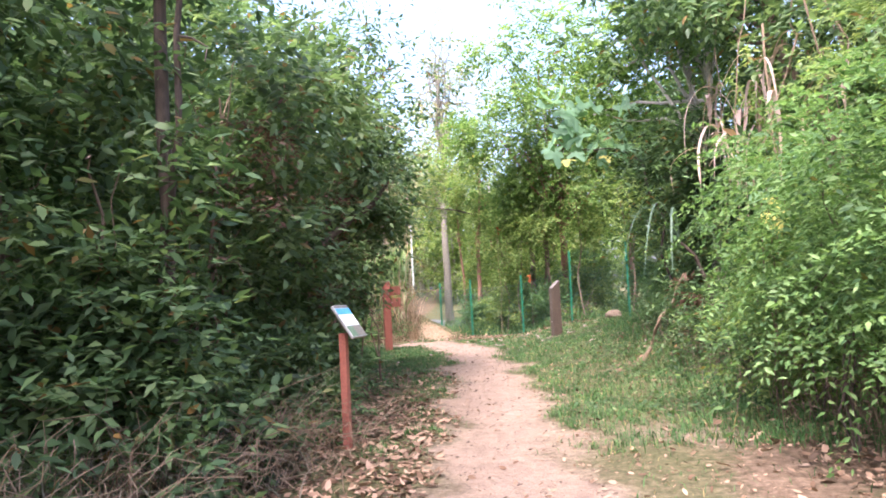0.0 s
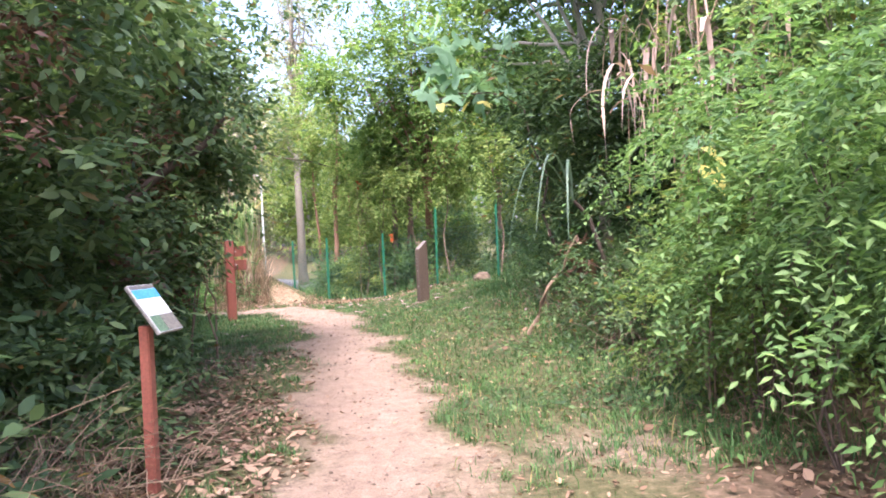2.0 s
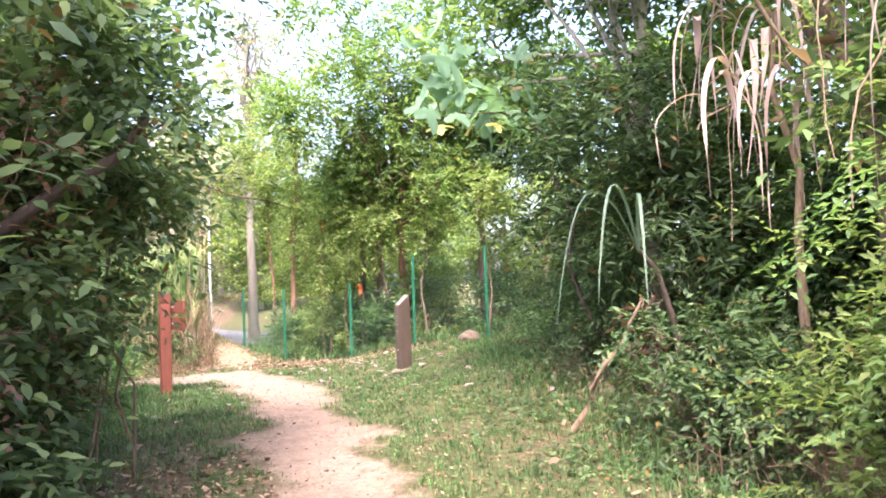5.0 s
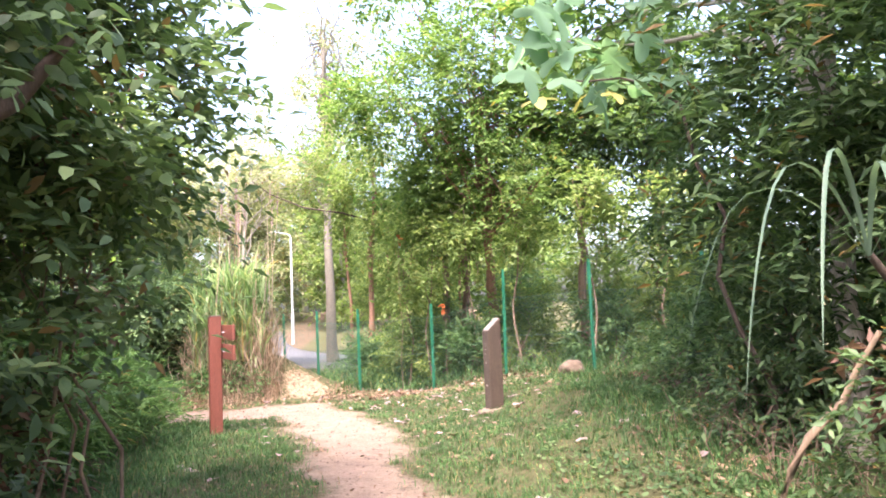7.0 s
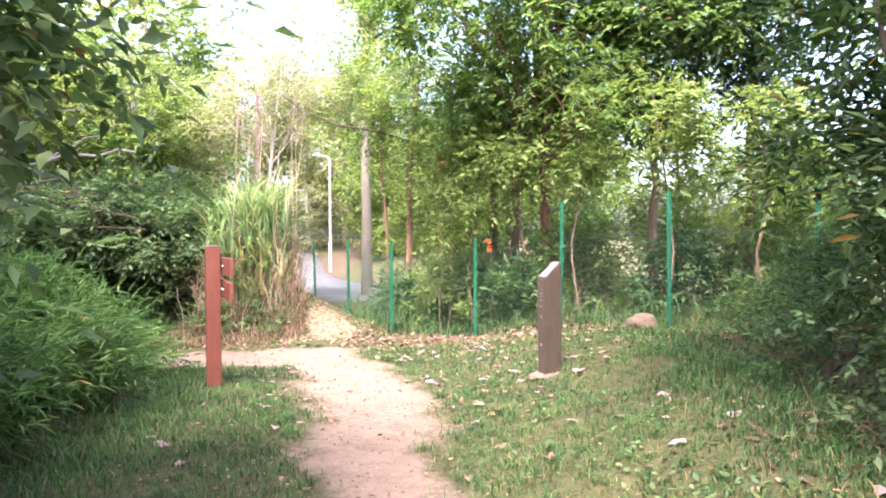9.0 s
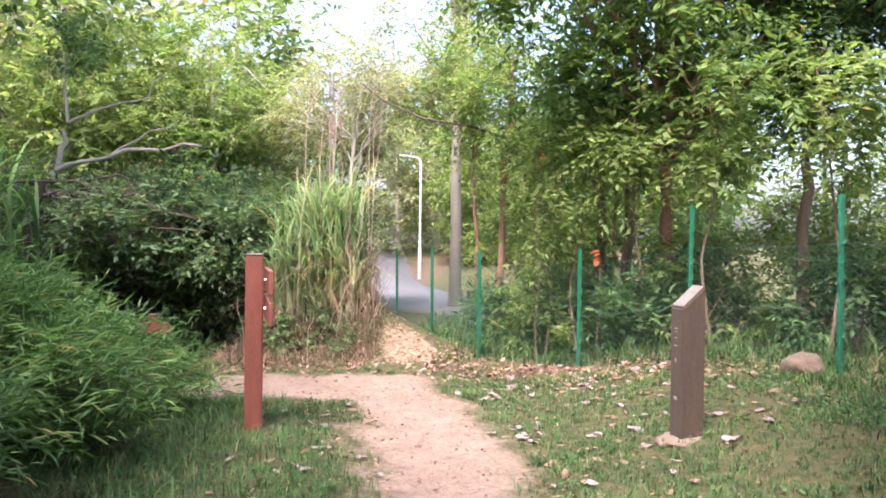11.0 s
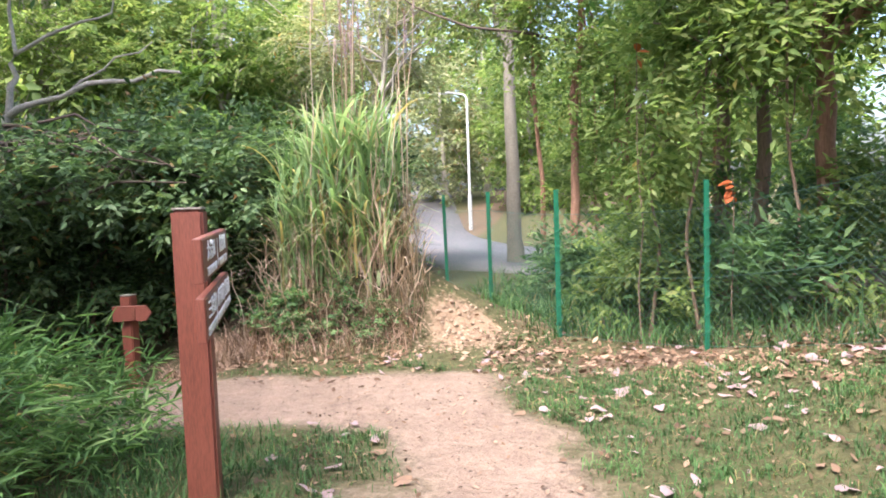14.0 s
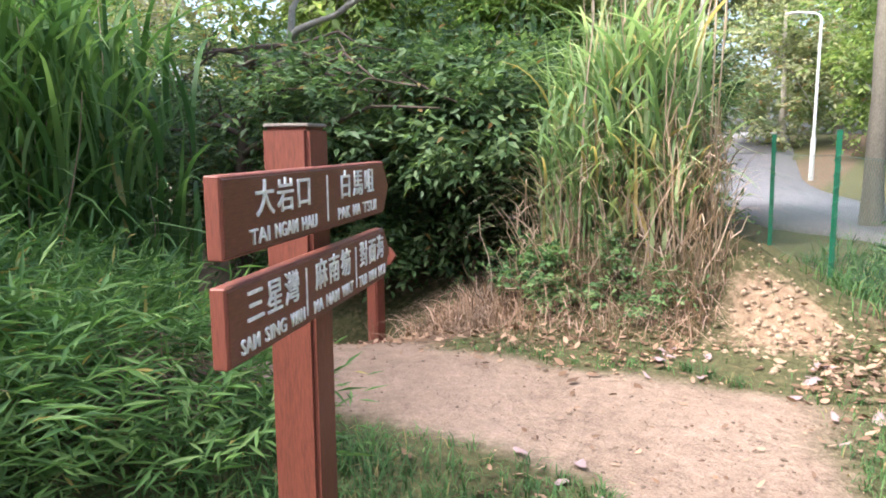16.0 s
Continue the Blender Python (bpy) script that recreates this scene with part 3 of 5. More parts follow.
def info_panel():
    x, y = 0.2, 7.45
    s = thing("information_panel", "small tilted information panel on a brown-red metal post", "information sign", (x, y, float(land(x, y)) - 0.01), turn=-14)
    part("post", box((0.058, 0.058, 0.95), (0, 0, 0.425), 0.006), RED_METAL, s)
    tilt = pose(0.05, 0, 0.985, 0, 55, 0) @ Matrix.Diagonal((0.8, 0.8, 1, 1))
    b = part("panel_tray", box((0.379, 0.299, 0.02), (0, 0, 0.001), 0.004), STEEL, s, "thin grey metal tray")
    b.matrix_basis = tilt
    part("panel_sheet", box((0.375, 0.295, 0.004), (0, 0, 0.0135), 0.001), PANEL_WHITE, b, "white printed sheet")
    for name, size, at, mat, lab in (
        ("header_strip", (0.03, 0.29, 0.002), (-0.168, 0, 0.0165), PANEL_GREY, "grey title strip"),
        ("blue_band", (0.07, 0.29, 0.002), (-0.113, 0, 0.0165), PANEL_BLUE, "blue sky picture band"),
        ("photo_one", (0.125, 0.17, 0.002), (0.12, 0.058, 0.0165), PANEL_GREY, "grey rock photograph"),
        ("photo_two", (0.125, 0.115, 0.002), (0.12, -0.087, 0.0165), PANEL_GREEN, "green sea photograph"),
    ):
        part(name, box(size, at), mat, b, lab)
    for i in range(7):
        part("text_line", box((0.005, 0.2 + 0.05 * ((i * 7) % 3) / 3, 0.0015), (-0.06 + i * 0.0165, -0.015, 0.0165)), PANEL_INK, b)
    part("bracket", box((0.1, 0.05, 0.05), (0.01, 0, -0.035), 0.004), RED_METAL, b)


info_panel()


# ---- fence ----
FENCE = [(-4.2, 29.4), (-1.75, 27.0), (-0.62, 24.6), (0.47, 21.95), (1.86, 21.2), (3.05, 20.1), (4.3, 19.05), (5.7, 18.0), (8.0, 16.6)]


def fence():
    s = tagged(new("chain_link_fence"), "green steel fence posts with sagging green chain-link mesh", "fence")
    tops = []
    for i, (x, y) in enumerate(FENCE):
        z = float(land(x, y)) - 0.05
        h = 1.62 if i < 5 else 1.85
        lean = random.uniform(-1.5, 1.5)
        m = pose(x, y, z, lean, random.uniform(-1.5, 1.5), 35)
        bm = box((0.06, 0.007, h), (0, 0, h / 2), 0.002, m)
        box((0.007, 0.06, h), (0.0265, 0.0335, h / 2), 0.002, m, bm)
        p = part("post", bm, GREEN_PAINT, s)
        k = np.arange(40)
        ring = np.stack([0.012 + 0.042 * np.cos(k * 1.3), 0.012 + 0.042 * np.sin(k * 1.3), 0.12 + k * (h - 0.3) / 40], 1)
        ring = np.array([tuple(m @ Vector(q)) for q in ring])
        tube_part("tie_wire", [(ring, np.full(40, 0.005))], GREEN_PAINT, p, 4)
        tops.append((x, y, z, h))
    for (x0, y0, z0, h0), (x1, y1, z1, h1) in zip(tops, tops[1:]):
        a, b = np.array((x0, y0, z0 + 0.08)), np.array((x1, y1, z1 + 0.08))
        w, h = np.linalg.norm((b - a)[:2]), 1.28
        u = (b - a) / w
        step, rows = 0.075, []
        for d in (1, -1):
            for c in np.arange(-h, w, step):
                t0, t1 = max(0.0, c), min(w, c + h)
                if t1 - t0 < 0.03:
                    continue
                hs = (np.array([t0, t1]) - c) if d > 0 else h - (np.array([t0, t1]) - c)
                pts = np.array([a + u * t0 + [0, 0, hs[0]], a + u * t1 + [0, 0, hs[1]]])
                rows.append((pts, [0.0013, 0.0013]))
        for hh in (0.0, h * 0.5, h):
            rows.append((arc(a + [0, 0, hh], b + [0, 0, hh], -0.02, 5), np.full(5, 0.003)))
        tube_part("mesh_panel", rows, WIRE, s, 3, "diamond chain-link mesh")


fence()


# ---- road and lamp beyond the fence ----
def road():
    cx = np.array([[6, 26.5], [2.5, 28.2], [-0.8, 30.5], [-3.2, 34], [-5.6, 40], [-8.1, 50], [-12, 66], [-20, 95]], float)
    t = np.linspace(0, len(cx) - 1, 60)
    p = np.stack([np.interp(t, np.arange(len(cx)), cx[:, i]) for i in (0, 1)], 1)
    d = unit(np.gradient(p, axis=0))
    s = np.stack([-d[:, 1], d[:, 0]], 1)
    w = 1.9
    z = 0.09 + 1.75 * smooth(37, 52, p[:, 1])
    ring = [np.c_[p + s * w * k, z + dz] for k, dz in ((-1.0, -0.2), (-1.0, 0), (0, 0.03), (1.0, 0), (1.0, -0.2))]
    V = np.stack(ring, 1).reshape(-1, 3)
    i, j = np.meshgrid(np.arange(59), np.arange(4), indexing="ij")
    F = np.stack([i * 5 + j, i * 5 + j + 1, (i + 1) * 5 + j + 1, (i + 1) * 5 + j], -1).reshape(-1, 4)
    tagged(hang("road", mesh_of("road", V, F, ROADMAT)), "narrow grey concrete road behind the fence", "road", kind="structure")


road()


def street_lamp():
    x, y = -3.55, 40.6
    s = thing("street_lamp", "slim white street lamp with a short bent arm", "street lamp", (x, y, float(land(x, y))))
    tube_part("base_pole", [([(0, 0, -0.1), (0, 0, 1.3)], [0.075, 0.075])], POLE_WHITE, s, 12)
    tube_part("pole", [([(0, 0, 1.25), (0, 0, 4.78), (-0.06, 0, 4.9), (-0.2, 0, 4.97), (-0.55, 0, 5.02)], [0.05, 0.042, 0.038, 0.032, 0.026])], POLE_WHITE, s, 12)
    bm = bmesh.new()
    bmesh.ops.create_icosphere(bm, subdivisions=3, radius=1.0, matrix=Matrix.Translation((-0.75, 0, 5.03)) @ Matrix.Diagonal((0.28, 0.09, 0.045, 1)))
    part("lamp_head", bm, POLE_WHITE, s, smooth=True)


street_lamp()


# ---- shrubs and trees ----
def stems_for(seed, base, blobs, r0, n_sub=3, spread=0.3):
    """Stems from the ground to the middle of each mass, with side branches."""
    r = np.random.default_rng(seed)
    out = []
    for b in blobs:
        c = np.array(b[:3])
        foot = np.array(base) + [r.normal(0, spread), r.normal(0, spread), 0]
        foot[2] = float(land(foot[0], foot[1])) - 0.05
        p = arc(foot, c, 0.1, 7, int(r.integers(1e6)), 0.05)
        out.append((p, np.linspace(r0, r0 * 0.35, 7)))
        for _ in range(n_sub):
            k = r.integers(3, 7)
            u = unit(r.normal(size=3) + [0, 0, 0.3])
            e = c + u * np.array(b[3:6]) * r.uniform(0.5, 0.95)
            out.append((arc(p[min(k, 6)], e, 0.1, 5, int(r.integers(1e6)), 0.04), np.linspace(r0 * 0.4, r0 * 0.12, 5)))
    return out


def shrub(seed, label, at, blobs, leaf, twigs, per=7, twig_len=0.3, leaf_len=0.1, leaf_w=0.045, bark=None, r0=0.025, keep=None, name="shrub", category="shrub", **kw):
    """blobs are set out from the foot of the plant."""
    z = float(land(at[0], at[1]))
    s = thing(name, label, category, (at[0], at[1], z))
    shift = np.array([at[0], at[1], z])
    inv = -shift
    wb = [tuple(np.array(b[:3]) + shift) + tuple(b[3:]) for b in blobs]
    v, f = tubes(stems_for(seed, (at[0], at[1], z), wb, r0, spread=0.3 if r0 > 0.01 else 0.01), 5)
    hang("woody_base", mesh_of("woody_base", v + inv, f, bark or BARK), s)
    v, f = spray(seed, wb, twigs, per, twig_len, leaf_len, leaf_w, keep=keep, **kw)
    hang("foliage", mesh_of("foliage", v + inv, f, leaf), s)
    return s


def tree(seed, label, at, trunk, blobs, leaf, twigs, per=8, twig_len=0.4, leaf_len=0.12, leaf_w=0.05, bark=None, r0=0.1, limbs=2, name="tree", category="tree", keep=None, **kw):
    """trunk: points up the stem from the foot; blobs: the crown's masses, from the foot too."""
    z = float(land(at[0], at[1]))
    s = thing(name, label, category, (at[0], at[1], z))
    r = np.random.default_rng(seed)
    tp = np.array(trunk, float)
    t = np.linspace(0, len(tp) - 1, 12)
    tp = np.stack([np.interp(t, np.arange(len(tp)), tp[:, i]) for i in range(3)], 1)
    tp[1:-1, :2] += r.normal(0, r0 * 0.25, (10, 2))
    rad = r0 * np.linspace(1.0, 0.4, 12)
    rad[0] *= 1.35
    tube_part("trunk", [(tp, rad)], bark or BARK, s, 10)
    out = []
    for b in blobs:
        for _ in range(limbs):
            k = int(r.integers(6, 12))
            u = unit(r.normal(size=3))
            e = np.array(b[:3]) + u * np.array(b[3:6]) * r.uniform(0.2, 0.9)
            p = arc(tp[k], e, 0.15, 7, int(r.integers(1e6)), 0.06)
            out.append((p, np.linspace(rad[k] * 0.6, 0.008, 7)))
            for _ in range(3):
                q = int(r.integers(2, 6))
                e2 = p[q] + unit(r.normal(size=3) + [0, 0, 0.2]) * min(b[3:6]) * r.uniform(0.3, 0.7)
                out.append((arc(p[q], e2, 0.05, 4, int(r.integers(1e6)), 0.03), np.linspace(rad[k] * 0.22, 0.004, 4)))
    v, f = tubes(out, 5)
    hang("branchwork", mesh_of("branchwork", v, f, bark or BARK), s)
    v, f = spray(seed, blobs, twigs, per, twig_len, leaf_len, leaf_w, keep=keep, **kw)
    hang("crown", mesh_of("crown", v, f, leaf), s)
    return s


def clear_of_trail(c):
    """Leaves keep out of the walked lane."""
    return ~((np.abs(c[:, 0] - 1.25) < 0.75) & (c[:, 2] < 2.6) & (c[:, 1] < 17.0))


# dark thicket along one side of the trail
for k, (x, y, blobs, tw) in enumerate([
    (-1.8, 1.6, [(0, 0, 0.8, 1.0, 1.2, 0.8)], 900),
    (-1.4, 3.8, [(0, 0, 0.6, 0.9, 1.1, 0.6), (-0.6, 0.3, 1.5, 1.0, 1.1, 0.7)], 1350),
    (-1.5, 6.2, [(0.2, 0, 0.6, 1.0, 1.2, 0.65), (-0.4, 0.2, 1.7, 1.1, 1.2, 0.9), (-0.3, 0, 3.1, 1.3, 1.3, 1.1)], 4200),
    (-1.4, 8.6, [(0.2, 0, 0.7, 0.95, 1.2, 0.75), (0.0, 0.2, 1.9, 1.1, 1.2, 0.9), (0.2, 0, 3.2, 1.3, 1.3, 1.0)], 4400),
    (-1.5, 10.7, [(0.15, 0, 0.7, 0.9, 1.1, 0.75), (0.3, 0.1, 1.9, 1.15, 1.1, 0.9), (0.55, 0.1, 3.1, 1.4, 1.2, 1.0)], 4600),
    (-2.2, 12.2, [(0.2, 0, 0.8, 0.9, 0.8, 0.8), (0.5, 0.0, 2.0, 1.2, 0.9, 0.9), (0.8, -0.1, 3.1, 1.3, 1.0, 0.9)], 3600),
]):
    shrub(100 + k, "dense dark evergreen shrub crowding the trail edge", (x, y), blobs, LEAF_DARK if k == 2 else LEAF_THICKET, int(tw * 0.8), 7, 0.32, 0.11, 0.047, keep=clear_of_trail, r0=0.03, gaps=0.5, plain=False)
# The first tree is unseen, added so its crown shades the near thicket.
for k, (x, y, hgt) in enumerate([(-1.9, 2.2, 5.8), (-3.5, 5.6, 5.2), (-3.3, 9.4, 5.0), (-4.2, 12.0, 4.6)]):
    tree(140 + k, "tall dark evergreen tree behind the thicket or added to shade it", (x, y), [(0, 0, -0.1), (0.1, 0, hgt * 0.4), (0.3, 0.1, hgt * 0.8)],
         [(0.3, 0, hgt * 0.62, 1.6, 1.7, 1.5), (0.7, 0.4, hgt * 0.85, 1.5, 1.5, 1.1), (-0.5, 0, hgt * 0.45, 1.5, 1.6, 1.3), (-0.2, 0, hgt * 0.2, 1.4, 1.7, 1.1)], LEAF_DARK, 2300, 7, 0.4, 0.16, 0.07, r0=0.09, gaps=0.38)
for k, (x, y) in enumerate([(-0.9, 9.9), (-0.8, 11.6), (-0.9, 7.4)]):
    shrub(150 + k, "withered brown climber hanging in the thicket", (x, y), [(0.1, 0, 1.5, 0.5, 0.6, 0.9), (0.3, 0, 2.6, 0.5, 0.6, 0.5)], LEAF_RUST, 130, 6, 0.25, 0.07, 0.03, r0=0.012, keep=clear_of_trail, name="climber", category="climber")

# brighter shrubs along the other side
for k, (x, y, blobs, leaf, tw) in enumerate([
    (4.6, 2.0, [(0, 0, 0.9, 0.9, 1.2, 0.9), (0.3, 0, 2.6, 1.2, 1.3, 1.1)], LEAF_THICKET, 2600),
    (4.5, 4.4, [(0.3, 0, 0.8, 0.6, 1.0, 0.6), (0.0, 0, 1.9, 1.1, 1.3, 0.9), (0.3, 0, 3.4, 1.2, 1.3, 1.0)], LEAF_THICKET, 3600),
    (4.55, 6.6, [(0.5, 0, 0.8, 0.6, 0.9, 0.6), (-0.1, 0, 1.8, 1.05, 1.2, 0.8)], LEAF_MID, 2700),
    (4.9, 6.9, [(0.1, 0, 3.1, 1.1, 1.2, 0.8)], LEAF_THICKET, 1300),
    (4.6, 8.7, [(0, 0, 0.55, 0.95, 1.0, 0.55), (0.0, 0, 1.4, 0.95, 1.0, 0.6), (0.5, 0.2, 3.1, 1.1, 1.0, 1.0)], LEAF_LIGHT, 3800),
    (5.7, 10.8, [(0, -0.2, 0.6, 1.0, 1.0, 0.6), (0.2, 0.0, 1.7, 1.0, 1.1, 0.8), (0.4, 0.2, 3.0, 1.0, 1.1, 0.9)], LEAF_MID, 3200),
    (4.9, 12.6, [(-0.1, 0, 1.8, 1.1, 1.0, 0.8), (-0.5, 0.2, 2.9, 1.3, 1.1, 0.7)], LEAF_DARK, 4000),
    (5.0, 14.6, [(0, 0, 0.6, 0.8, 0.9, 0.6), (-0.1, 0, 1.6, 1.0, 1.0, 0.8), (0.0, 0.2, 2.7, 1.1, 1.0, 0.8)], LEAF_DARK, 3600),
    (5.6, 16.6, [(0, 0, 0.5, 0.9, 0.8, 0.5), (0.3, 0, 1.3, 1.0, 0.9, 0.7)], LEAF_MID, 2200),
]):
    hanging = leaf == LEAF_DARK
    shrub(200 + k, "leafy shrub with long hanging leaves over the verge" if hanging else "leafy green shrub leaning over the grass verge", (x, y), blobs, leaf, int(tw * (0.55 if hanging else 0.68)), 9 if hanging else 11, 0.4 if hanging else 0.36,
          0.135 if hanging else 0.07, 0.04 if hanging else 0.029, keep=clear_of_trail, bark=BARK_SHADED, r0=0.018, gaps=0.72 if hanging else 0.82, droop=0.8 if hanging else 0.35, puff=0.48)
for k, (x, y, sc, leaf) in enumerate([(4.0, 9.1, 1.0, LEAF_LIGHT), (4.1, 10.5, 0.7, LEAF_DARK), (3.85, 11.0, 0.8, LEAF_DARK), (4.3, 13.7, 0.9, LEAF_DARK), (4.55, 15.3, 0.75, LEAF_MID), (5.0, 17.2, 0.7, LEAF_MID)]):
    shrub(260 + k, "low leafy shrub spilling onto the grass verge", (x, y), [(0.05, 0, 0.42 * sc, 0.62, 0.85, 0.42 * sc), (0.25, 0, 0.95 * sc, 0.6, 0.8, 0.45 * sc)], leaf, int(620 * sc), 9, 0.28, 0.07, 0.03, keep=clear_of_trail, r0=0.014, gaps=0.42)
for k, (x, y, hgt) in enumerate([(6.6, 3.0, 5.2), (6.7, 6.4, 5.4), (6.6, 9.6, 5.4), (6.9, 12.8, 5.4), (7.4, 16, 4.6)]):
    tree(240 + k, "leafy tree rising behind the shrubs", (x, y), [(0, 0, -0.1), (-0.1, 0, hgt * 0.4), (-0.2, 0.1, hgt * 0.8)],
         [(-0.3, 0, hgt * 0.62, 1.6, 1.6, 1.4), (-0.5, 0.3, hgt * 0.85, 1.4, 1.5, 1.0), (0.3, 0, hgt * 0.4, 1.5, 1.6, 1.2)], LEAF_THICKET if y < 10 else LEAF_TREE, 2000, 8, 0.42, 0.15, 0.064, bark=BARK_PALE, r0=0.1, gaps=0.42)

# Added backing: stops light from the open ground so the hedge's hollows turn dark.
for k, (x, y) in enumerate([(6.0, 4.2), (6.1, 6.6), (6.2, 9.0), (6.4, 11.6), (6.5, 14.0)]):
    shrub(280 + k, "dense dark undergrowth added to block light behind the hedge", (x, y), [(0, 0, 0.8, 0.8, 1.3, 0.8), (0.1, 0, 2.0, 0.8, 1.3, 0.8)], LEAF_DARK, 1100, 7, 0.36, 0.14, 0.065, gaps=0.1, r0=0.03)
tree(250, "spreading dark tree overhanging the hedge", (5.6, 10.6), [(0, 0, -0.1), (-0.2, 0.1, 2.6), (-0.9, 0.3, 4.9)],
     [(-1.6, 0.2, 4.6, 1.1, 1.2, 0.7), (-0.8, 1.5, 4.7, 1.2, 1.1, 0.7), (-0.4, -0.9, 4.9, 1.3, 1.2, 0.8), (-1.3, 1.0, 5.6, 1.3, 1.4, 0.7)], LEAF_DARK, 1200, 8, 0.4, 0.13, 0.055, bark=BARK, r0=0.1, gaps=0.5)
shrub(107, "drooping dark foliage at the end of the thicket", (-0.75, 11.9), [(0.55, 0.0, 2.65, 0.55, 0.6, 0.65), (0.15, -0.3, 1.75, 0.42, 0.5, 0.5), (0.1, 0.1, 3.5, 0.7, 0.7, 0.6)], LEAF_THICKET, 850, 7, 0.34, 0.1, 0.042, keep=clear_of_trail, r0=0.014, gaps=0.4, droop=0.6)

# trees standing behind the fence
tree(300, "broad leafy tree with a light green crown behind the fence", (3.2, 22.2), [(0, 0, -0.1), (-0.1, -0.2, 2.2), (-0.3, -0.6, 4.6)],
     [(-1.3, -1.2, 4.8, 1.4, 1.1, 0.7), (0.4, -1.5, 3.4, 1.2, 0.8, 0.6), (-1.1, -1.0, 5.3, 1.6, 1.3, 0.9), (0.6, -1.4, 4.6, 1.5, 1.2, 0.8), (0.2, -0.6, 6.2, 1.7, 1.4, 0.9), (1.6, -1.2, 4.9, 1.2, 1.0, 0.6), (-0.7, -1.0, 7.5, 1.5, 1.3, 0.8)], LEAF_TREE, 4600, 9, 0.45, 0.13, 0.055, bark=BARK_RED, r0=0.12, limbs=4, gaps=0.52, shell=0.6)
for k, (x, y, h) in enumerate([(1.4, 26.6, 4.6), (2.9, 27.4, 5.2), (4.4, 26.4, 4.8), (0.9, 30.5, 5.4), (6.4, 25.4, 4.6)]):
    tree(350 + k, "sunlit yellow-green young tree behind the fence", (x, y), [(0, 0, -0.1), (0.05, 0, h * 0.5), (0.0, 0, h * 0.95)],
         [(0, 0, h * 0.85, 0.9, 0.9, 0.7), (0.3, -0.2, h * 0.6, 0.9, 0.8, 0.7), (-0.3, -0.2, h * 0.38, 0.8, 0.8, 0.6)], LEAF_LIGHT, 950, 8, 0.36, 0.13, 0.055, bark=BARK_RED, r0=0.05, gaps=0.5)
bough_tree = tree(301, "slim brown-barked tree behind the fence", (0.55, 25.6), [(0, 0, -0.1), (0.05, 0, 2.0), (0.2, 0, 5.2)],
     [(0.2, -0.3, 4.6, 1.2, 1.0, 1.2), (0.5, 0, 3.0, 0.9, 0.8, 0.6)], LEAF_LIGHT, 1400, 7, 0.4, 0.11, 0.045, bark=BARK_RED, r0=0.09, gaps=0.5)
tube_part("bough", [(np.array([(0.05, -0.1, 3.75), (-0.6, -0.2, 3.95), (-1.5, -0.25, 4.1), (-2.3, -0.3, 4.45), (-2.8, -0.3, 4.85)]), [0.03, 0.025, 0.02, 0.014, 0.007])], BARK_SHADED, bough_tree, 7, "bare dark arching bough")
tree(302, "slim brown-barked tree behind the fence", (0.1, 26.4), [(0, 0, -0.1), (-0.1, 0, 2.0), (-0.2, 0, 5.0)],
     [(-0.3, 0, 4.8, 1.2, 1.0, 1.2)], LEAF_LIGHT, 1300, 7, 0.4, 0.11, 0.045, bark=BARK_RED, r0=0.055, gaps=0.45)
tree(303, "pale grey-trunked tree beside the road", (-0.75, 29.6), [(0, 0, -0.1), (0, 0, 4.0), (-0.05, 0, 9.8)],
     [(0, 0, 9.4, 1.7, 1.5, 1.3), (-0.9, 0, 7.4, 1.5, 1.3, 0.9), (0.8, 0, 6.5, 1.3, 1.2, 0.8), (1.3, 0, 8.3, 1.2, 1.1, 0.8), (0.2, 0, 11.0, 1.5, 1.3, 0.8)], LEAF_HAZED, 1350, 7, 0.45, 0.14, 0.06, bark=BARK_GREY, r0=0.17, gaps=0.52, limbs=7)
for k, (x, y, h) in enumerate([(2.2, 22.6, 4.4), (2.6, 22.6, 4.6), (4.9, 22.0, 4.6), (6.2, 21.2, 5.0)]):
    tree(310 + k, "thin dark-stemmed tree behind the fence", (x, y), [(0, 0, -0.1), (0.05, 0, h * 0.5), (0.1, -0.1, h)],
         [(0, -0.3, h * 0.9, 1.2, 1.0, 0.7), (0.3, -0.1, h * 0.7, 0.8, 0.7, 0.4)] + ([(0.4, -0.6, h * 1.1, 1.5, 1.2, 0.8)] if k > 1 else []), LEAF_DARK if k > 1 else LEAF_TREE, 1700 if k > 1 else 700, 9, 0.45, 0.14, 0.058, bark=BARK, r0=0.095, gaps=0.5)
for k, (x, y, sc) in enumerate([(1.3, 22.6, 0.8), (2.3, 22.5, 0.9), (3.6, 21.6, 0.9), (4.9, 20.6, 0.9), (6.3, 19.6, 1.1), (0.6, 24.0, 0.7), (1.8, 24.6, 1.2), (3.8, 24.4, 1.3), (5.6, 23.0, 1.4), (7.8, 20.6, 1.5), (6.0, 20.6, 1.5), (7.2, 19.2, 1.3), (6.8, 22.4, 1.9), (8.8, 18.6, 1.7)]):
    shrub(330 + k, "undergrowth shrub packed against the chain-link fence", (x, y), [(0, 0, 0.5 * sc, 0.75, 0.6, 0.5 * sc), (0.2, 0.1, 1.1 * sc, 0.7, 0.6, 0.4 * sc)], LEAF_MID if k % 2 else LEAF_LIGHT, 700, 7, 0.28, 0.12, 0.045, gaps=0.4, r0=0.015)

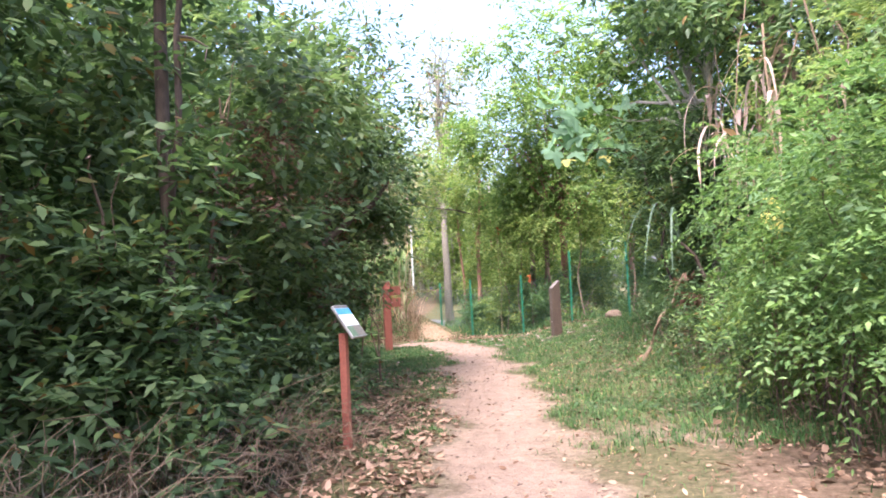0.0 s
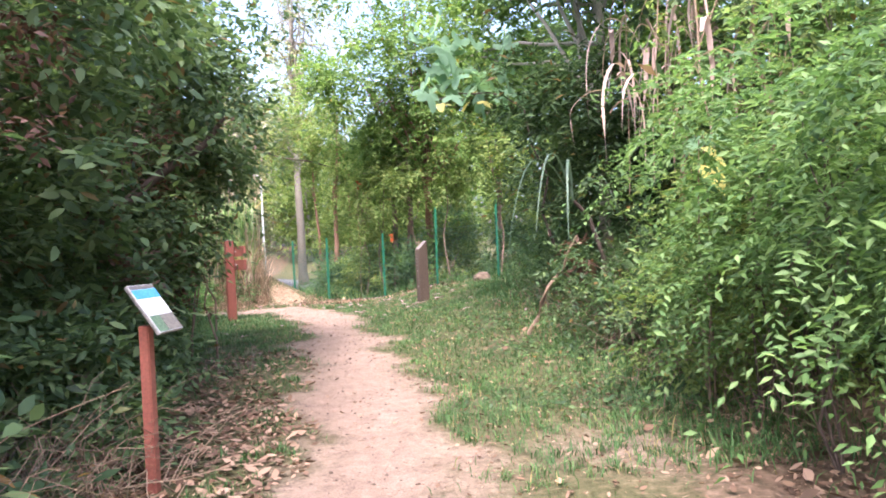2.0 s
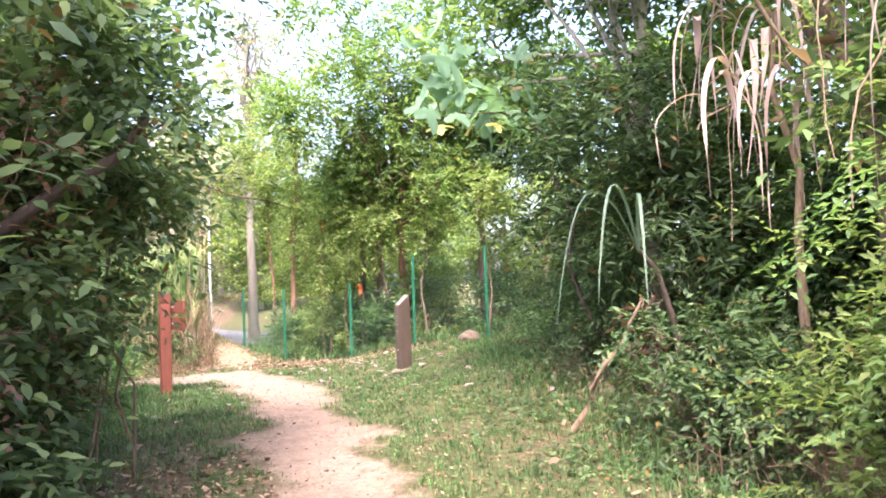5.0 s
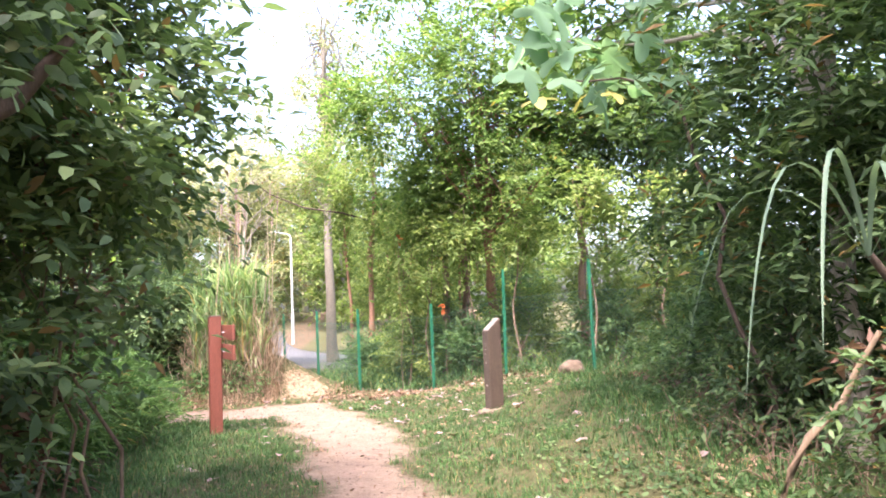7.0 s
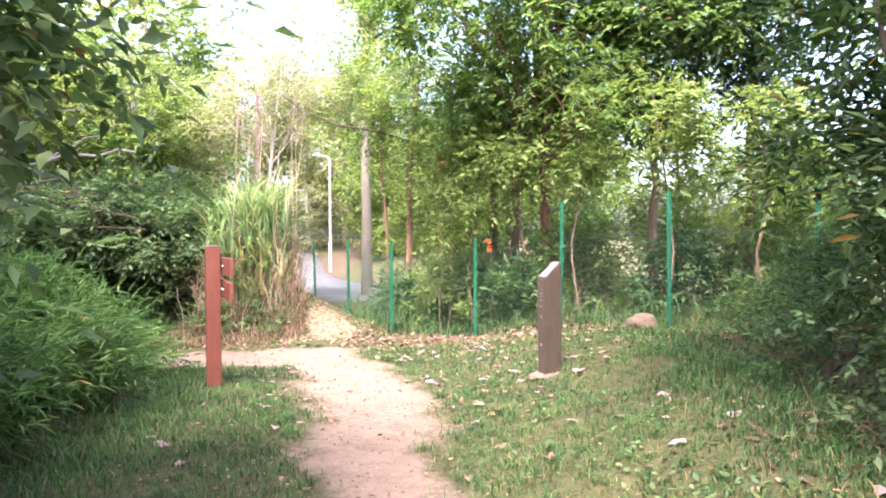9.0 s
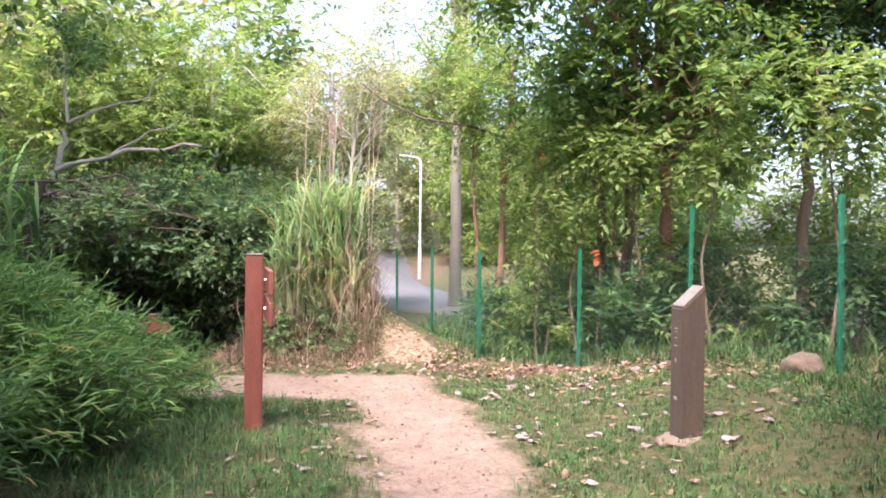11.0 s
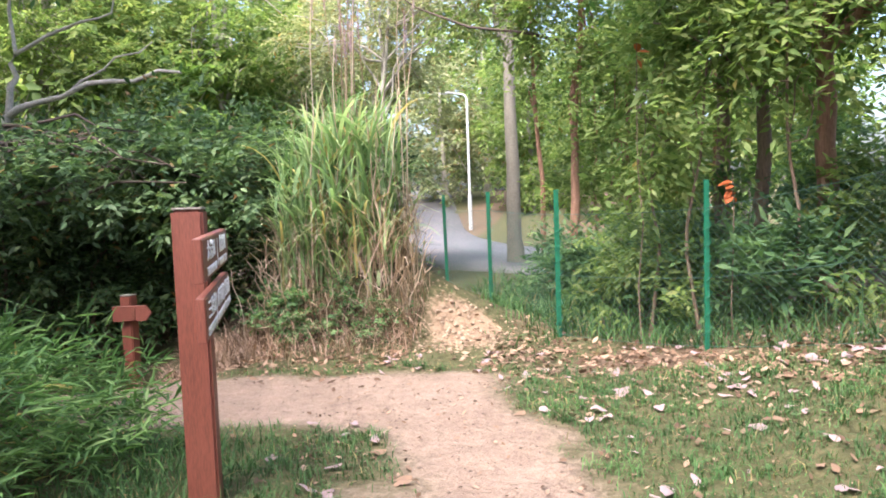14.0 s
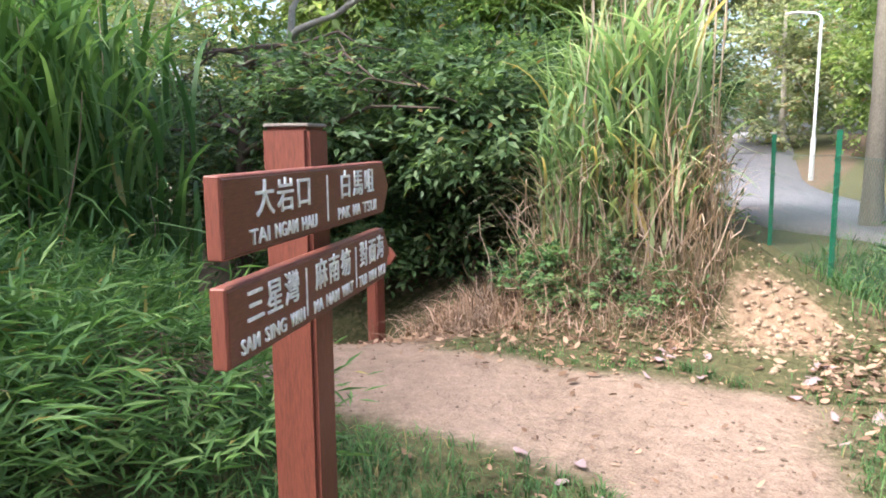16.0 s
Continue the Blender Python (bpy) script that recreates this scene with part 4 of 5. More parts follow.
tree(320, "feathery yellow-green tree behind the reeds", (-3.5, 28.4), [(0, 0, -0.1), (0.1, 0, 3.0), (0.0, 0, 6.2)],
     [(0, 0, 5.4, 1.3, 1.2, 1.1), (-0.6, 0, 3.9, 1.3, 1.2, 1.0), (0.7, -0.2, 4.4, 0.9, 0.9, 0.8), (-0.2, 0, 2.4, 1.2, 1.0, 0.9)], LEAF_HAZED, 2200, 8, 0.42, 0.13, 0.046, bark=BARK_PALE, r0=0.08, gaps=0.5)
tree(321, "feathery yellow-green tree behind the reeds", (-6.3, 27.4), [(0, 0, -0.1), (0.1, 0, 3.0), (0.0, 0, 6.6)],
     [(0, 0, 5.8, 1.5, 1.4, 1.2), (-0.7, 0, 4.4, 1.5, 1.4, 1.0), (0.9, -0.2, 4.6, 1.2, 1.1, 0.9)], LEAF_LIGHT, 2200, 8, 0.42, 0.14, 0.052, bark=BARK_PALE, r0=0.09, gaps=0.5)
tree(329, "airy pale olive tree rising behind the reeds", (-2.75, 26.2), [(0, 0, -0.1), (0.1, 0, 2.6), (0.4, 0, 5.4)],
     [(0.3, 0, 5.2, 1.2, 0.9, 0.7), (1.6, 0.2, 4.9, 1.1, 0.8, 0.6), (-0.8, 0, 4.4, 0.9, 0.8, 0.6), (2.5, 0.2, 5.4, 0.9, 0.8, 0.5)], LEAF_HAZED, 1100, 9, 0.42, 0.105, 0.036, bark=BARK_PALE, r0=0.06, limbs=4, gaps=0.45)
for k, (x, y, h) in enumerate([(-9.4, 26.4, 6.4), (-12.6, 24.6, 6.8)]):
    tree(380 + k, "pale olive tree above the dark thicket", (x, y), [(0, 0, -0.1), (0.1, 0, h * 0.5), (0.0, 0, h * 0.95)],
         [(0, 0, h * 0.86, 1.5, 1.3, 1.0), (1.1, -0.2, h * 0.68, 1.3, 1.1, 0.8), (-1.1, -0.2, h * 0.66, 1.3, 1.1, 0.8), (0.1, -0.4, h * 0.55, 1.3, 1.0, 0.7), (0.6, -0.6, h * 0.4, 1.6, 0.9, 0.7)], LEAF_HAZED if k else LEAF_LIGHT, 2000, 8, 0.42, 0.12, 0.046, bark=BARK_PALE, r0=0.09, limbs=4, gaps=0.42)
tree(322, "thin-leaved tree leaning over the end of the thicket", (-2.5, 12.9), [(0, 0, -0.1), (0.2, 0, 2.4), (0.9, -0.1, 5.0)],
     [(1.0, -0.3, 4.8, 1.6, 1.3, 1.0), (2.0, -0.5, 4.6, 1.2, 1.1, 1.0), (1.6, -0.6, 3.7, 1.0, 1.0, 0.7)], LEAF_DARK, 1300, 6, 0.35, 0.1, 0.045, bark=BARK, r0=0.07, limbs=9, gaps=0.58)
# Trees added out of view, only to throw shade on the side path.
for k, (x, y) in enumerate([(-10.2, 16.6), (-8.8, 18.6), (-5.2, 14.3)]):
    tree(325 + k, "tall dark evergreen tree added to shade the side path", (x, y), [(0, 0, -0.1), (0.1, 0, 4.0), (0.4, 0.2, 7.6)],
         [(0.3, 0, 7.2, 2.0, 2.0, 1.3), (1.0, 0.4, 5.8, 1.8, 1.8, 1.1), (-0.6, 0, 5.4, 1.9, 1.9, 1.2), (0.2, 0, 3.6, 1.5, 1.5, 1.0)], LEAF_DARK, 1800, 7, 0.42, 0.19, 0.085, r0=0.13, gaps=0.2)
# Another added shade tree; its crown hangs above the view over the hollow.
tree(328, "tall dark evergreen tree added to shade the side path", (-8.6, 20.3), [(0, 0, -0.1), (0.1, 0, 3.5), (0.9, 0.2, 6.6)],
     [(0.2, 0, 6.4, 1.8, 1.8, 0.9), (2.2, 0.0, 6.3, 1.5, 1.4, 0.8), (3.9, 1.0, 6.7, 1.5, 1.4, 0.8), (1.2, 0.6, 7.3, 1.9, 1.7, 0.8)], LEAF_DARK, 1500, 7, 0.42, 0.19, 0.085, r0=0.13, gaps=0.2)
for k, (x, y) in enumerate([(-5.4, 22.5), (-4.1, 22.9), (-6.6, 22.0)]):
    shrub(390 + k, "dark shrub closing the back of the shaded side path", (x, y), [(0, 0, 0.6, 0.8, 0.6, 0.6), (0, 0.1, 1.5, 0.9, 0.7, 0.7)], LEAF_DARK, 1100, 7, 0.32, 0.11, 0.046, gaps=0.2, r0=0.03)
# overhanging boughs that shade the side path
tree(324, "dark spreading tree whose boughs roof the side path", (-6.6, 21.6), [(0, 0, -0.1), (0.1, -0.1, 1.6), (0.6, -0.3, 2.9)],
     [(1.4, -0.5, 2.35, 1.0, 0.7, 0.55), (2.9, 0.2, 2.1, 0.9, 0.7, 0.5), (-0.3, -0.7, 2.0, 1.0, 0.8, 0.6), (2.2, 0.9, 2.7, 0.8, 0.6, 0.5)], LEAF_DARK, 1150, 7, 0.36, 0.115, 0.05, bark=BARK_SHADED, r0=0.1, limbs=4, gaps=0.42, shell=0.2)
shrub(323, "dark leafy boughs arching over the side path", (-5.6, 23.2), [(0.9, -0.4, 2.0, 1.5, 0.9, 0.6), (-0.9, -0.5, 2.1, 1.4, 0.9, 0.6), (2.0, 0.3, 1.8, 0.9, 0.7, 0.7)], LEAF_DARK, 2400, 7, 0.38, 0.12, 0.05, gaps=0.2, r0=0.04, name="tree", category="tree")

for k, (x, y, h) in enumerate([(1.4, 22.1, 3.0), (1.9, 21.9, 3.4), (2.55, 21.3, 3.3), (3.45, 20.7, 3.5), (4.5, 19.9, 3.4), (5.6, 19.1, 3.2)]):
    tree(360 + k, "slim sapling with hanging light green leaves along the fence", (x, y), [(0, 0, -0.1), (0.14 * (-1) ** k, 0.05, h * 0.3), (0.02, 0, h * 0.55), (0.2 - 0.1 * k, -0.1, h * 0.95)],
         [(0, -0.1, h * 0.88, 0.65, 0.5, 0.45), (0.25, -0.1, h * 0.68, 0.5, 0.4, 0.35)], LEAF_LIGHT, 260, 8, 0.34, 0.13, 0.05, bark=BARK, r0=0.022, gaps=0.5, droop=0.6, shell=0.25)

# dark trees and far wood closing the view
for k, (x, y, h) in enumerate([(-4.6, 24.6, 2.5), (-6.6, 24.6, 2.6), (-8.8, 23.8, 2.8), (-3.6, 26.4, 2.5), (-10.2, 22.8, 3.0), (-11, 20.5, 4.5), (-9.0, 14.5, 4.0)]):
    shrub(400 + k, "dark leafy thicket tree behind the side path", (x, y), [(0, 0, 0.9, 1.4, 1.1, 0.9), (-0.3, -0.2, h * 0.55, 1.3, 1.1, h * 0.3), (0.5, 0, h * 0.85, 0.9, 0.8, h * 0.26)], LEAF_DARK, 2400, 7, 0.38, 0.125, 0.053, gaps=0.3, r0=0.04, name="tree", category="tree")
FAR = []
rf = random.Random(5)
for k in range(3):
    h = (7.5, 8.5, 7.0)[k]
    FAR.append(tree(450 + k, "pale hazy woodland tree beyond the road or added around the trail", ((-9, 33), (-13, 40), (4.5, 33))[k], [(0, 0, -0.1), (0.1, 0, h * 0.4), (0.2, 0, h * 0.85)],
                    [(0, 0, h * 0.75, 2.2, 2.0, 1.6), (0.8, 0, h * 0.5, 2.0, 1.8, 1.5), (-0.9, 0, h * 0.45, 1.9, 1.8, 1.5), (0, -0.3, h * 0.22, 2.0, 1.8, 1.4)], (LEAF_HAZED, LEAF_LIGHT, LEAF_TREE)[k], 1250, 7, 0.6, 0.28, 0.125, bark=BARK_PALE, r0=0.14, gaps=0.4))
# Copies with y below 15 are added to close off and darken the hedges.
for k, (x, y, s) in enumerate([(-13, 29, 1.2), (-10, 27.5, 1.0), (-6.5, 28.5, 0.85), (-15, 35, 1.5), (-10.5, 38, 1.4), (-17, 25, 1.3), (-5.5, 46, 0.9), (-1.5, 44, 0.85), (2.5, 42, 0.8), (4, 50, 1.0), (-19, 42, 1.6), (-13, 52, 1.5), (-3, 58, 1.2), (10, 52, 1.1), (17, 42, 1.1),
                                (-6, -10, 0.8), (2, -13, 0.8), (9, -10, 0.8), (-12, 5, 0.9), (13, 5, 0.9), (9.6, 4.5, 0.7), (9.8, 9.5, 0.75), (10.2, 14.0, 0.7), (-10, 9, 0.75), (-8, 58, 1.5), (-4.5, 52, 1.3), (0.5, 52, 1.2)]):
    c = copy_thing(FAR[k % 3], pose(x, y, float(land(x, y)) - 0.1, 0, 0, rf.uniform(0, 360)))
    c.scale = (s, s, s * rf.uniform(0.9, 1.15))


# ---- reeds on the bank ----
def reed_clump(seed, label, at, n_green, n_dry, n_cane, tall, sx, sy, wide=1.0, mat=REED, cane=3.0, plumes=False):
    r = np.random.default_rng(seed)
    o = np.array([*at, float(land(*at))])
    s = thing("reed_clump", label, "reed grass", tuple(o))

    def feet(n, kx, ky):
        x, y = o[0] + kx * np.clip(r.normal(0, 1, n), -1.7, 1.7), o[1] + ky * np.clip(r.normal(0, 1, n), -1.7, 1.7)
        return np.stack([x, y, land(x, y) - 0.02], 1) - o

    b = feet(n_green, sx, sy)
    b[:, 2] += 0.75 * tall * r.random(n_green) ** 1.5
    h = tall * r.uniform(0.25, 0.6, n_green)
    hang("green_growth", mesh_of("green_growth", *blades(seed + 1, b, h, h * r.uniform(0.12, 1.2, n_green), wide * r.uniform(0.018, 0.042, n_green), 7), mat), s)
    if n_dry:
        b = feet(n_dry, sx * 1.35, sy)
        b[:, 2] += 0.75 * r.random(n_dry) ** 1.5
        h = r.uniform(0.25, 0.75, n_dry)
        hang("dry_growth", mesh_of("dry_growth", *blades(seed + 2, b, h, h * r.uniform(0.3, 1.5, n_dry), r.uniform(0.008, 0.02, n_dry), 6), DRY), s, "straw-coloured dead blades")
    rows, tufts_at = [], []
    for k, p in enumerate(feet(n_cane, sx * 1.1, sy)):
        top = p + [r.normal(0, 0.2), r.normal(0, 0.15), cane * (r.uniform(0.8, 1.08) if k % 4 == 0 else r.uniform(0.25, 0.7))]
        rows.append((arc(p, top, 0.0, 6, int(r.integers(1e6)), 0.025), np.linspace(0.011, 0.004, 6)))
        if k % 4 == 0:
            tufts_at.append(top)
    tube_part("cane_stand", rows, DRY, s, 5, "pale dry canes")
    if plumes:
        for k, top in enumerate(tufts_at):
            q = np.repeat(np.array([top]), 45, axis=0)
            q[:, 2] -= r.uniform(0.0, 0.38, 45)
            h = r.uniform(0.06, 0.17, 45)
            hang("plume", mesh_of("plume", *blades(seed + 3 + k, q, h, h * r.uniform(0.2, 0.9, 45), r.uniform(0.004, 0.008, 45), 3), PLUME), s, "faded pinkish seed plume")


reed_clump(7, "tall arching reed grass with dry stems on the bank", (-2.0, 22.25), 1350, 1500, 60, 1.95, 0.37, 0.27, 1.25, REED, 3.3, True)
reed_clump(27, "tall broad-bladed green reed grass by the side path", (-6.0, 19.0), 1300, 60, 20, 3.0, 0.6, 0.5, 1.7, LEAF_BAMBOO)


def bank_straw():
    """Dead grass and roots hanging down the face of the bank."""
    r = np.random.default_rng(29)
    n = 2600
    x = r.uniform(-3.9, -0.95, n)
    y = 21.5 + 0.12 * np.abs(x + 2) + r.normal(0, 0.3, n)
    h = r.uniform(0.08, 0.45, n)
    v, f = blades(30, np.stack([x, y, land(x, y)], 1), h, h * r.uniform(0.2, 1.6, n), r.uniform(0.004, 0.014, n), 4, r.normal(-1.57, 1.5, n))
    tagged(hang("bank_straw", mesh_of("bank_straw", v, f, OLD_STRAW)), "matted dry straw hanging over the earth bank", "dry grass", kind="stuff")
    rows = []
    for k in range(90):
        x = r.uniform(-3.0, -1.0)
        y = 21.75 + r.normal(0, 0.2)
        a = np.array((x, y, float(land(x, y)) - 0.02))
        e = a + [r.normal(0.05, 0.22), r.normal(-0.25, 0.2), r.uniform(0.15, 0.95)]
        rows.append((arc(a, e, r.uniform(0.0, 0.12), 6, k, 0.02), np.linspace(0.008, 0.003, 6)))
    v, f = tubes(rows, 5)
    tagged(hang("broken_canes", mesh_of("broken_canes", v, f, DRY)), "broken tan reed canes leaning over the bank", "dry grass", kind="stuff")
    shrub(32, "low green herb growing in the dry bank", (-1.5, 21.5), [(0, 0, 0.18, 0.35, 0.22, 0.2), (-0.3, 0.1, 0.3, 0.25, 0.2, 0.2)], LEAF_MID, 150, 7, 0.15, 0.06, 0.026, r0=0.006, name="herb", category="herb")
    shrub(31, "low green herb growing in the dry bank", (-2.35, 21.55), [(0, 0, 0.2, 0.45, 0.25, 0.22), (0.4, 0, 0.12, 0.3, 0.2, 0.15)], LEAF_MID, 260, 7, 0.16, 0.075, 0.035, r0=0.006, name="herb", category="herb")


bank_straw()


# ---- bamboo grass beside the signpost ----
def bamboo_bush(seed, label, at, blobs, twigs, mat=LEAF_BAMBOO):
    z = float(land(*at))
    s = thing("bamboo_grass", label, "bamboo grass", (*at, z))
    sh = np.array([*at, z])
    r = np.random.default_rng(seed)
    wb = [tuple(np.array(b[:3]) + sh) + tuple(b[3:]) for b in blobs]
    v, f = spray(seed, wb, int(twigs * 1.25), 7, 0.3, 0.135, 0.0165, up=0.5, shell=0.55, gaps=0.1, droop=0.35)
    hang("foliage", mesh_of("foliage", v - sh, f, mat), s)
    rows = []
    for _ in range(160):
        b = wb[int(r.integers(len(wb)))]
        u = unit(r.normal(size=3) + [0, 0, 0.8])
        e = np.array(b[:3]) + u * np.array(b[3:6]) * 0.9
        fx, fy = b[0] + r.normal(0, b[3] * 0.4), b[1] + r.normal(0, b[4] * 0.4)
        rows.append((arc((fx, fy, float(land(fx, fy))), e, 0.15, 5, 0, 0.0) - sh, np.linspace(0.004, 0.002, 5)))
    tube_part("culm_mass", rows, TWIG, s, 4)


for k, (x, y, blobs, tw) in enumerate([
    (-2.6, 14.6, [(0, 0, 0.45, 1.1, 0.9, 0.55), (-0.8, 0.2, 0.8, 0.9, 0.9, 0.5)], 3000),
    (-2.5, 16.3, [(0.1, 0, 0.4, 0.95, 0.9, 0.5), (-0.7, 0, 0.7, 0.9, 0.9, 0.45)], 3400),
    (-2.8, 17.7, [(0.2, 0, 0.1, 0.7, 0.65, 0.3), (-0.8, 0, 0.2, 0.8, 0.7, 0.38)], 2300),
    (-4.6, 16.4, [(0, 0, 0.7, 1.2, 1.2, 0.75)], 1800),
]):
    bamboo_bush(500 + k, "fresh green bamboo grass mounded beside the signpost", (x, y), blobs, tw)


# ---- grass, fallen leaves, verge plants ----
def lawn():
    r = np.random.default_rng(11)
    n = 205000
    x, y = r.uniform(-2.6, 4.6, n), 2.5 + 20.0 * r.random(n)
    t = trod(x, y)
    thick = 0.5 + 0.5 * waves(np.stack([x, y, 0 * x], 1), 3, 1.6)
    dens = np.clip(0.3 + 1.0 * thick, 0.08, 1) * (1 - smooth(0.05, 0.85, t)) ** 1.5 * (1 - 0.92 * smooth(20.0, 20.8, y))
    dens *= np.where(x < 0.6, 0.12 + 0.88 * smooth(9.5, 12.5, y), 0.1 + 0.9 * smooth(6.5, 10.0, y))
    dens *= 1 - 0.6 * smooth(0.6, 1.1, waves(np.stack([x, y, 0 * x], 1), 34, 1.3))
    dens *= 1 - 0.72 * smooth(2.2, 3.0, x) * (1 - smooth(13, 15, y))
    dens *= 1 - 0.8 * smooth(-2.0, -3.0, x) * smooth(18, 19, y)
    ok = r.random(n) < dens
    x, y = x[ok], y[ok]
    m = len(x)
    edge = smooth(3.0, 3.8, x)
    h = r.uniform(0.02, 0.1, m) * (0.45 + 1.0 * np.clip(thick[ok], 0, 1)) * (1 + 1.2 * edge)
    b = np.stack([x, y, land(x, y) - 0.004], 1)
    v, f = blades(12, b, h, h * r.uniform(0.2, 1.1, m), r.uniform(0.004, 0.011, m) * (1 + 0.5 * edge), 2)
    tagged(hang("grass", mesh_of("grass", v, f, GRASS)), "short trampled green grass beside the trail", "grass", kind="stuff")


def verge():
    """Longer, softer grass where the lawn meets the shrubs."""
    r = np.random.default_rng(13)
    n = 11000
    a = r.random(n)
    left = a < 0.35
    y = np.where(left, r.uniform(11.5, 18.5, n), r.uniform(7.0, 19.0, n))
    x = np.where(left, -1.15 - 0.08 * (y - 13) + r.normal(0, 0.22, n), 3.65 + 0.05 * (y - 9) + r.normal(0, 0.3, n))
    ok = trod(x, y) < 0.1
    x, y = x[ok], y[ok]
    h = r.uniform(0.06, 0.24, len(x))
    v, f = blades(14, np.stack([x, y, land(x, y) - 0.01], 1), h, h * r.uniform(0.3, 1.1, len(x)), r.uniform(0.005, 0.011, len(x)), 4)
    tagged(hang("verge_grass", mesh_of("verge_grass", v, f, GRASS)), "long arching grass at the foot of the shrubs", "grass", kind="stuff")


def scatter_leaves(seed, x, y, size, lift=0.006):
    r = np.random.default_rng(seed)
    n = len(x)
    a = r.uniform(0, 6.283, n)
    d = np.stack([np.cos(a), np.sin(a), r.normal(0, 0.3, n)], 1)
    nn = np.stack([r.normal(0, 0.5, n), r.normal(0, 0.5, n), np.ones(n)], 1)
    p = np.stack([x, y, land(x, y) + lift + 0.02 * r.random(n)], 1)
    return leaf_arrays(p, d, nn, size, size * r.uniform(0.35, 0.6, n), -0.12)


def litter():
    r = np.random.default_rng(17)
    n = 12500
    x, y = r.uniform(-0.6, 1.0, n), r.uniform(3.0, 13.0, n)
    ok = (trod(x, y) < 0.55) & (r.random(n) < np.where(y < 10, 1, 0.35))
    n2 = 4600
    x2 = r.uniform(-0.2, 5.2, n2)
    y2 = np.interp(x2, [-0.9, 0.5, 2, 5.2], [21.3, 21.2, 20.6, 18.9]) + r.normal(-0.15, 0.5, n2)
    n3 = 2600
    x3, y3 = r.uniform(-1.5, 4.2, n3), r.uniform(12.0, 20.6, n3)
    ok3 = (trod(x3, y3) < 0.35) & (r.random(n3) < 0.25 + 0.75 * smooth(16, 20, y3))
    n4 = 2600
    x4 = r.uniform(-6.0, -1.0, n4)
    y4 = 20.7 + np.abs(r.normal(0, 0.5, n4)) * np.where(r.random(n4) < 0.25, -0.7, 1)
    n5 = 6000
    x5, y5 = r.uniform(1.9, 4.0, n5), r.uniform(3.0, 12.5, n5)
    n6 = 6500
    x6, y6 = r.uniform(-1.2, 2.2, n6), r.uniform(3.5, 20.5, n6)
    X = np.concatenate([x[ok], x2, x3[ok3], x4])
    Y = np.concatenate([y[ok], y2, y3[ok3], y4])
    x6, y6, n6 = np.concatenate([x6, x5]), np.concatenate([y6, y5]), n6 + n5
    tagged(hang("leaf_scraps", mesh_of("leaf_scraps", *scatter_leaves(19, x6, y6, 0.01 + 0.05 * r.random(n6) ** 3, 0.002), LITTER)), "scraps of dry leaf and bark on the bare earth", "leaf litter", kind="stuff")
    tagged(hang("leaf_litter", mesh_of("leaf_litter", *scatter_leaves(18, X, Y, 0.025 + 0.075 * r.random(len(X)) ** 2), LITTER)), "dry brown fallen leaves strewn beside the trail", "leaf litter", kind="stuff")


def tufts():
    """Separate tussocks of longer grass on the lawn."""
    r = np.random.default_rng(15)
    x, y = r.uniform(-1.9, 4.2, 3400), r.uniform(7.0, 20.6, 3400)
    ok = (trod(x, y) < 0.35) & (r.random(3400) < np.where(x < 0.4, smooth(10, 12.5, y), 1))
    x, y = np.repeat(x[ok], 14), np.repeat(y[ok], 14)
    x, y = x + r.normal(0, 0.025, len(x)), y + r.normal(0, 0.025, len(x))
    h = r.uniform(0.04, 0.13, len(x))
    v, f = blades(16, np.stack([x, y, land(x, y) - 0.004], 1), h, h * r.uniform(0.3, 1.2, len(x)), r.uniform(0.004, 0.01, len(x)), 2)
    tagged(hang("grass_tussocks", mesh_of("grass_tussocks", v, f, GRASS)), "small tussocks of longer grass on the lawn", "grass", kind="stuff")


def creeping_weeds():
    """Low broad-leaved weeds matted among the grass under the shrubs."""
    r = np.random.default_rng(28)
    n = 15000
    y = r.uniform(8.3, 19.0, n)
    x = 4.1 - np.abs(r.normal(0, 0.85, n))
    clump = waves(np.stack([x, y, 0 * x], 1), 38, 2.4)
    ok = (trod(x, y) < 0.2) & (r.random(n) < smooth(-0.3, 0.6, clump) * (1 - 0.6 * smooth(13.5, 15, y)))
    x, y = x[ok], y[ok]
    v, f = scatter_leaves(29, x, y, 0.03 + 0.04 * r.random(len(x)), 0.03)
    tagged(hang("creeping_weeds", mesh_of("creeping_weeds", v, f, LEAF_DARK)), "low dark green weeds matted among the verge grass", "weeds", kind="stuff")


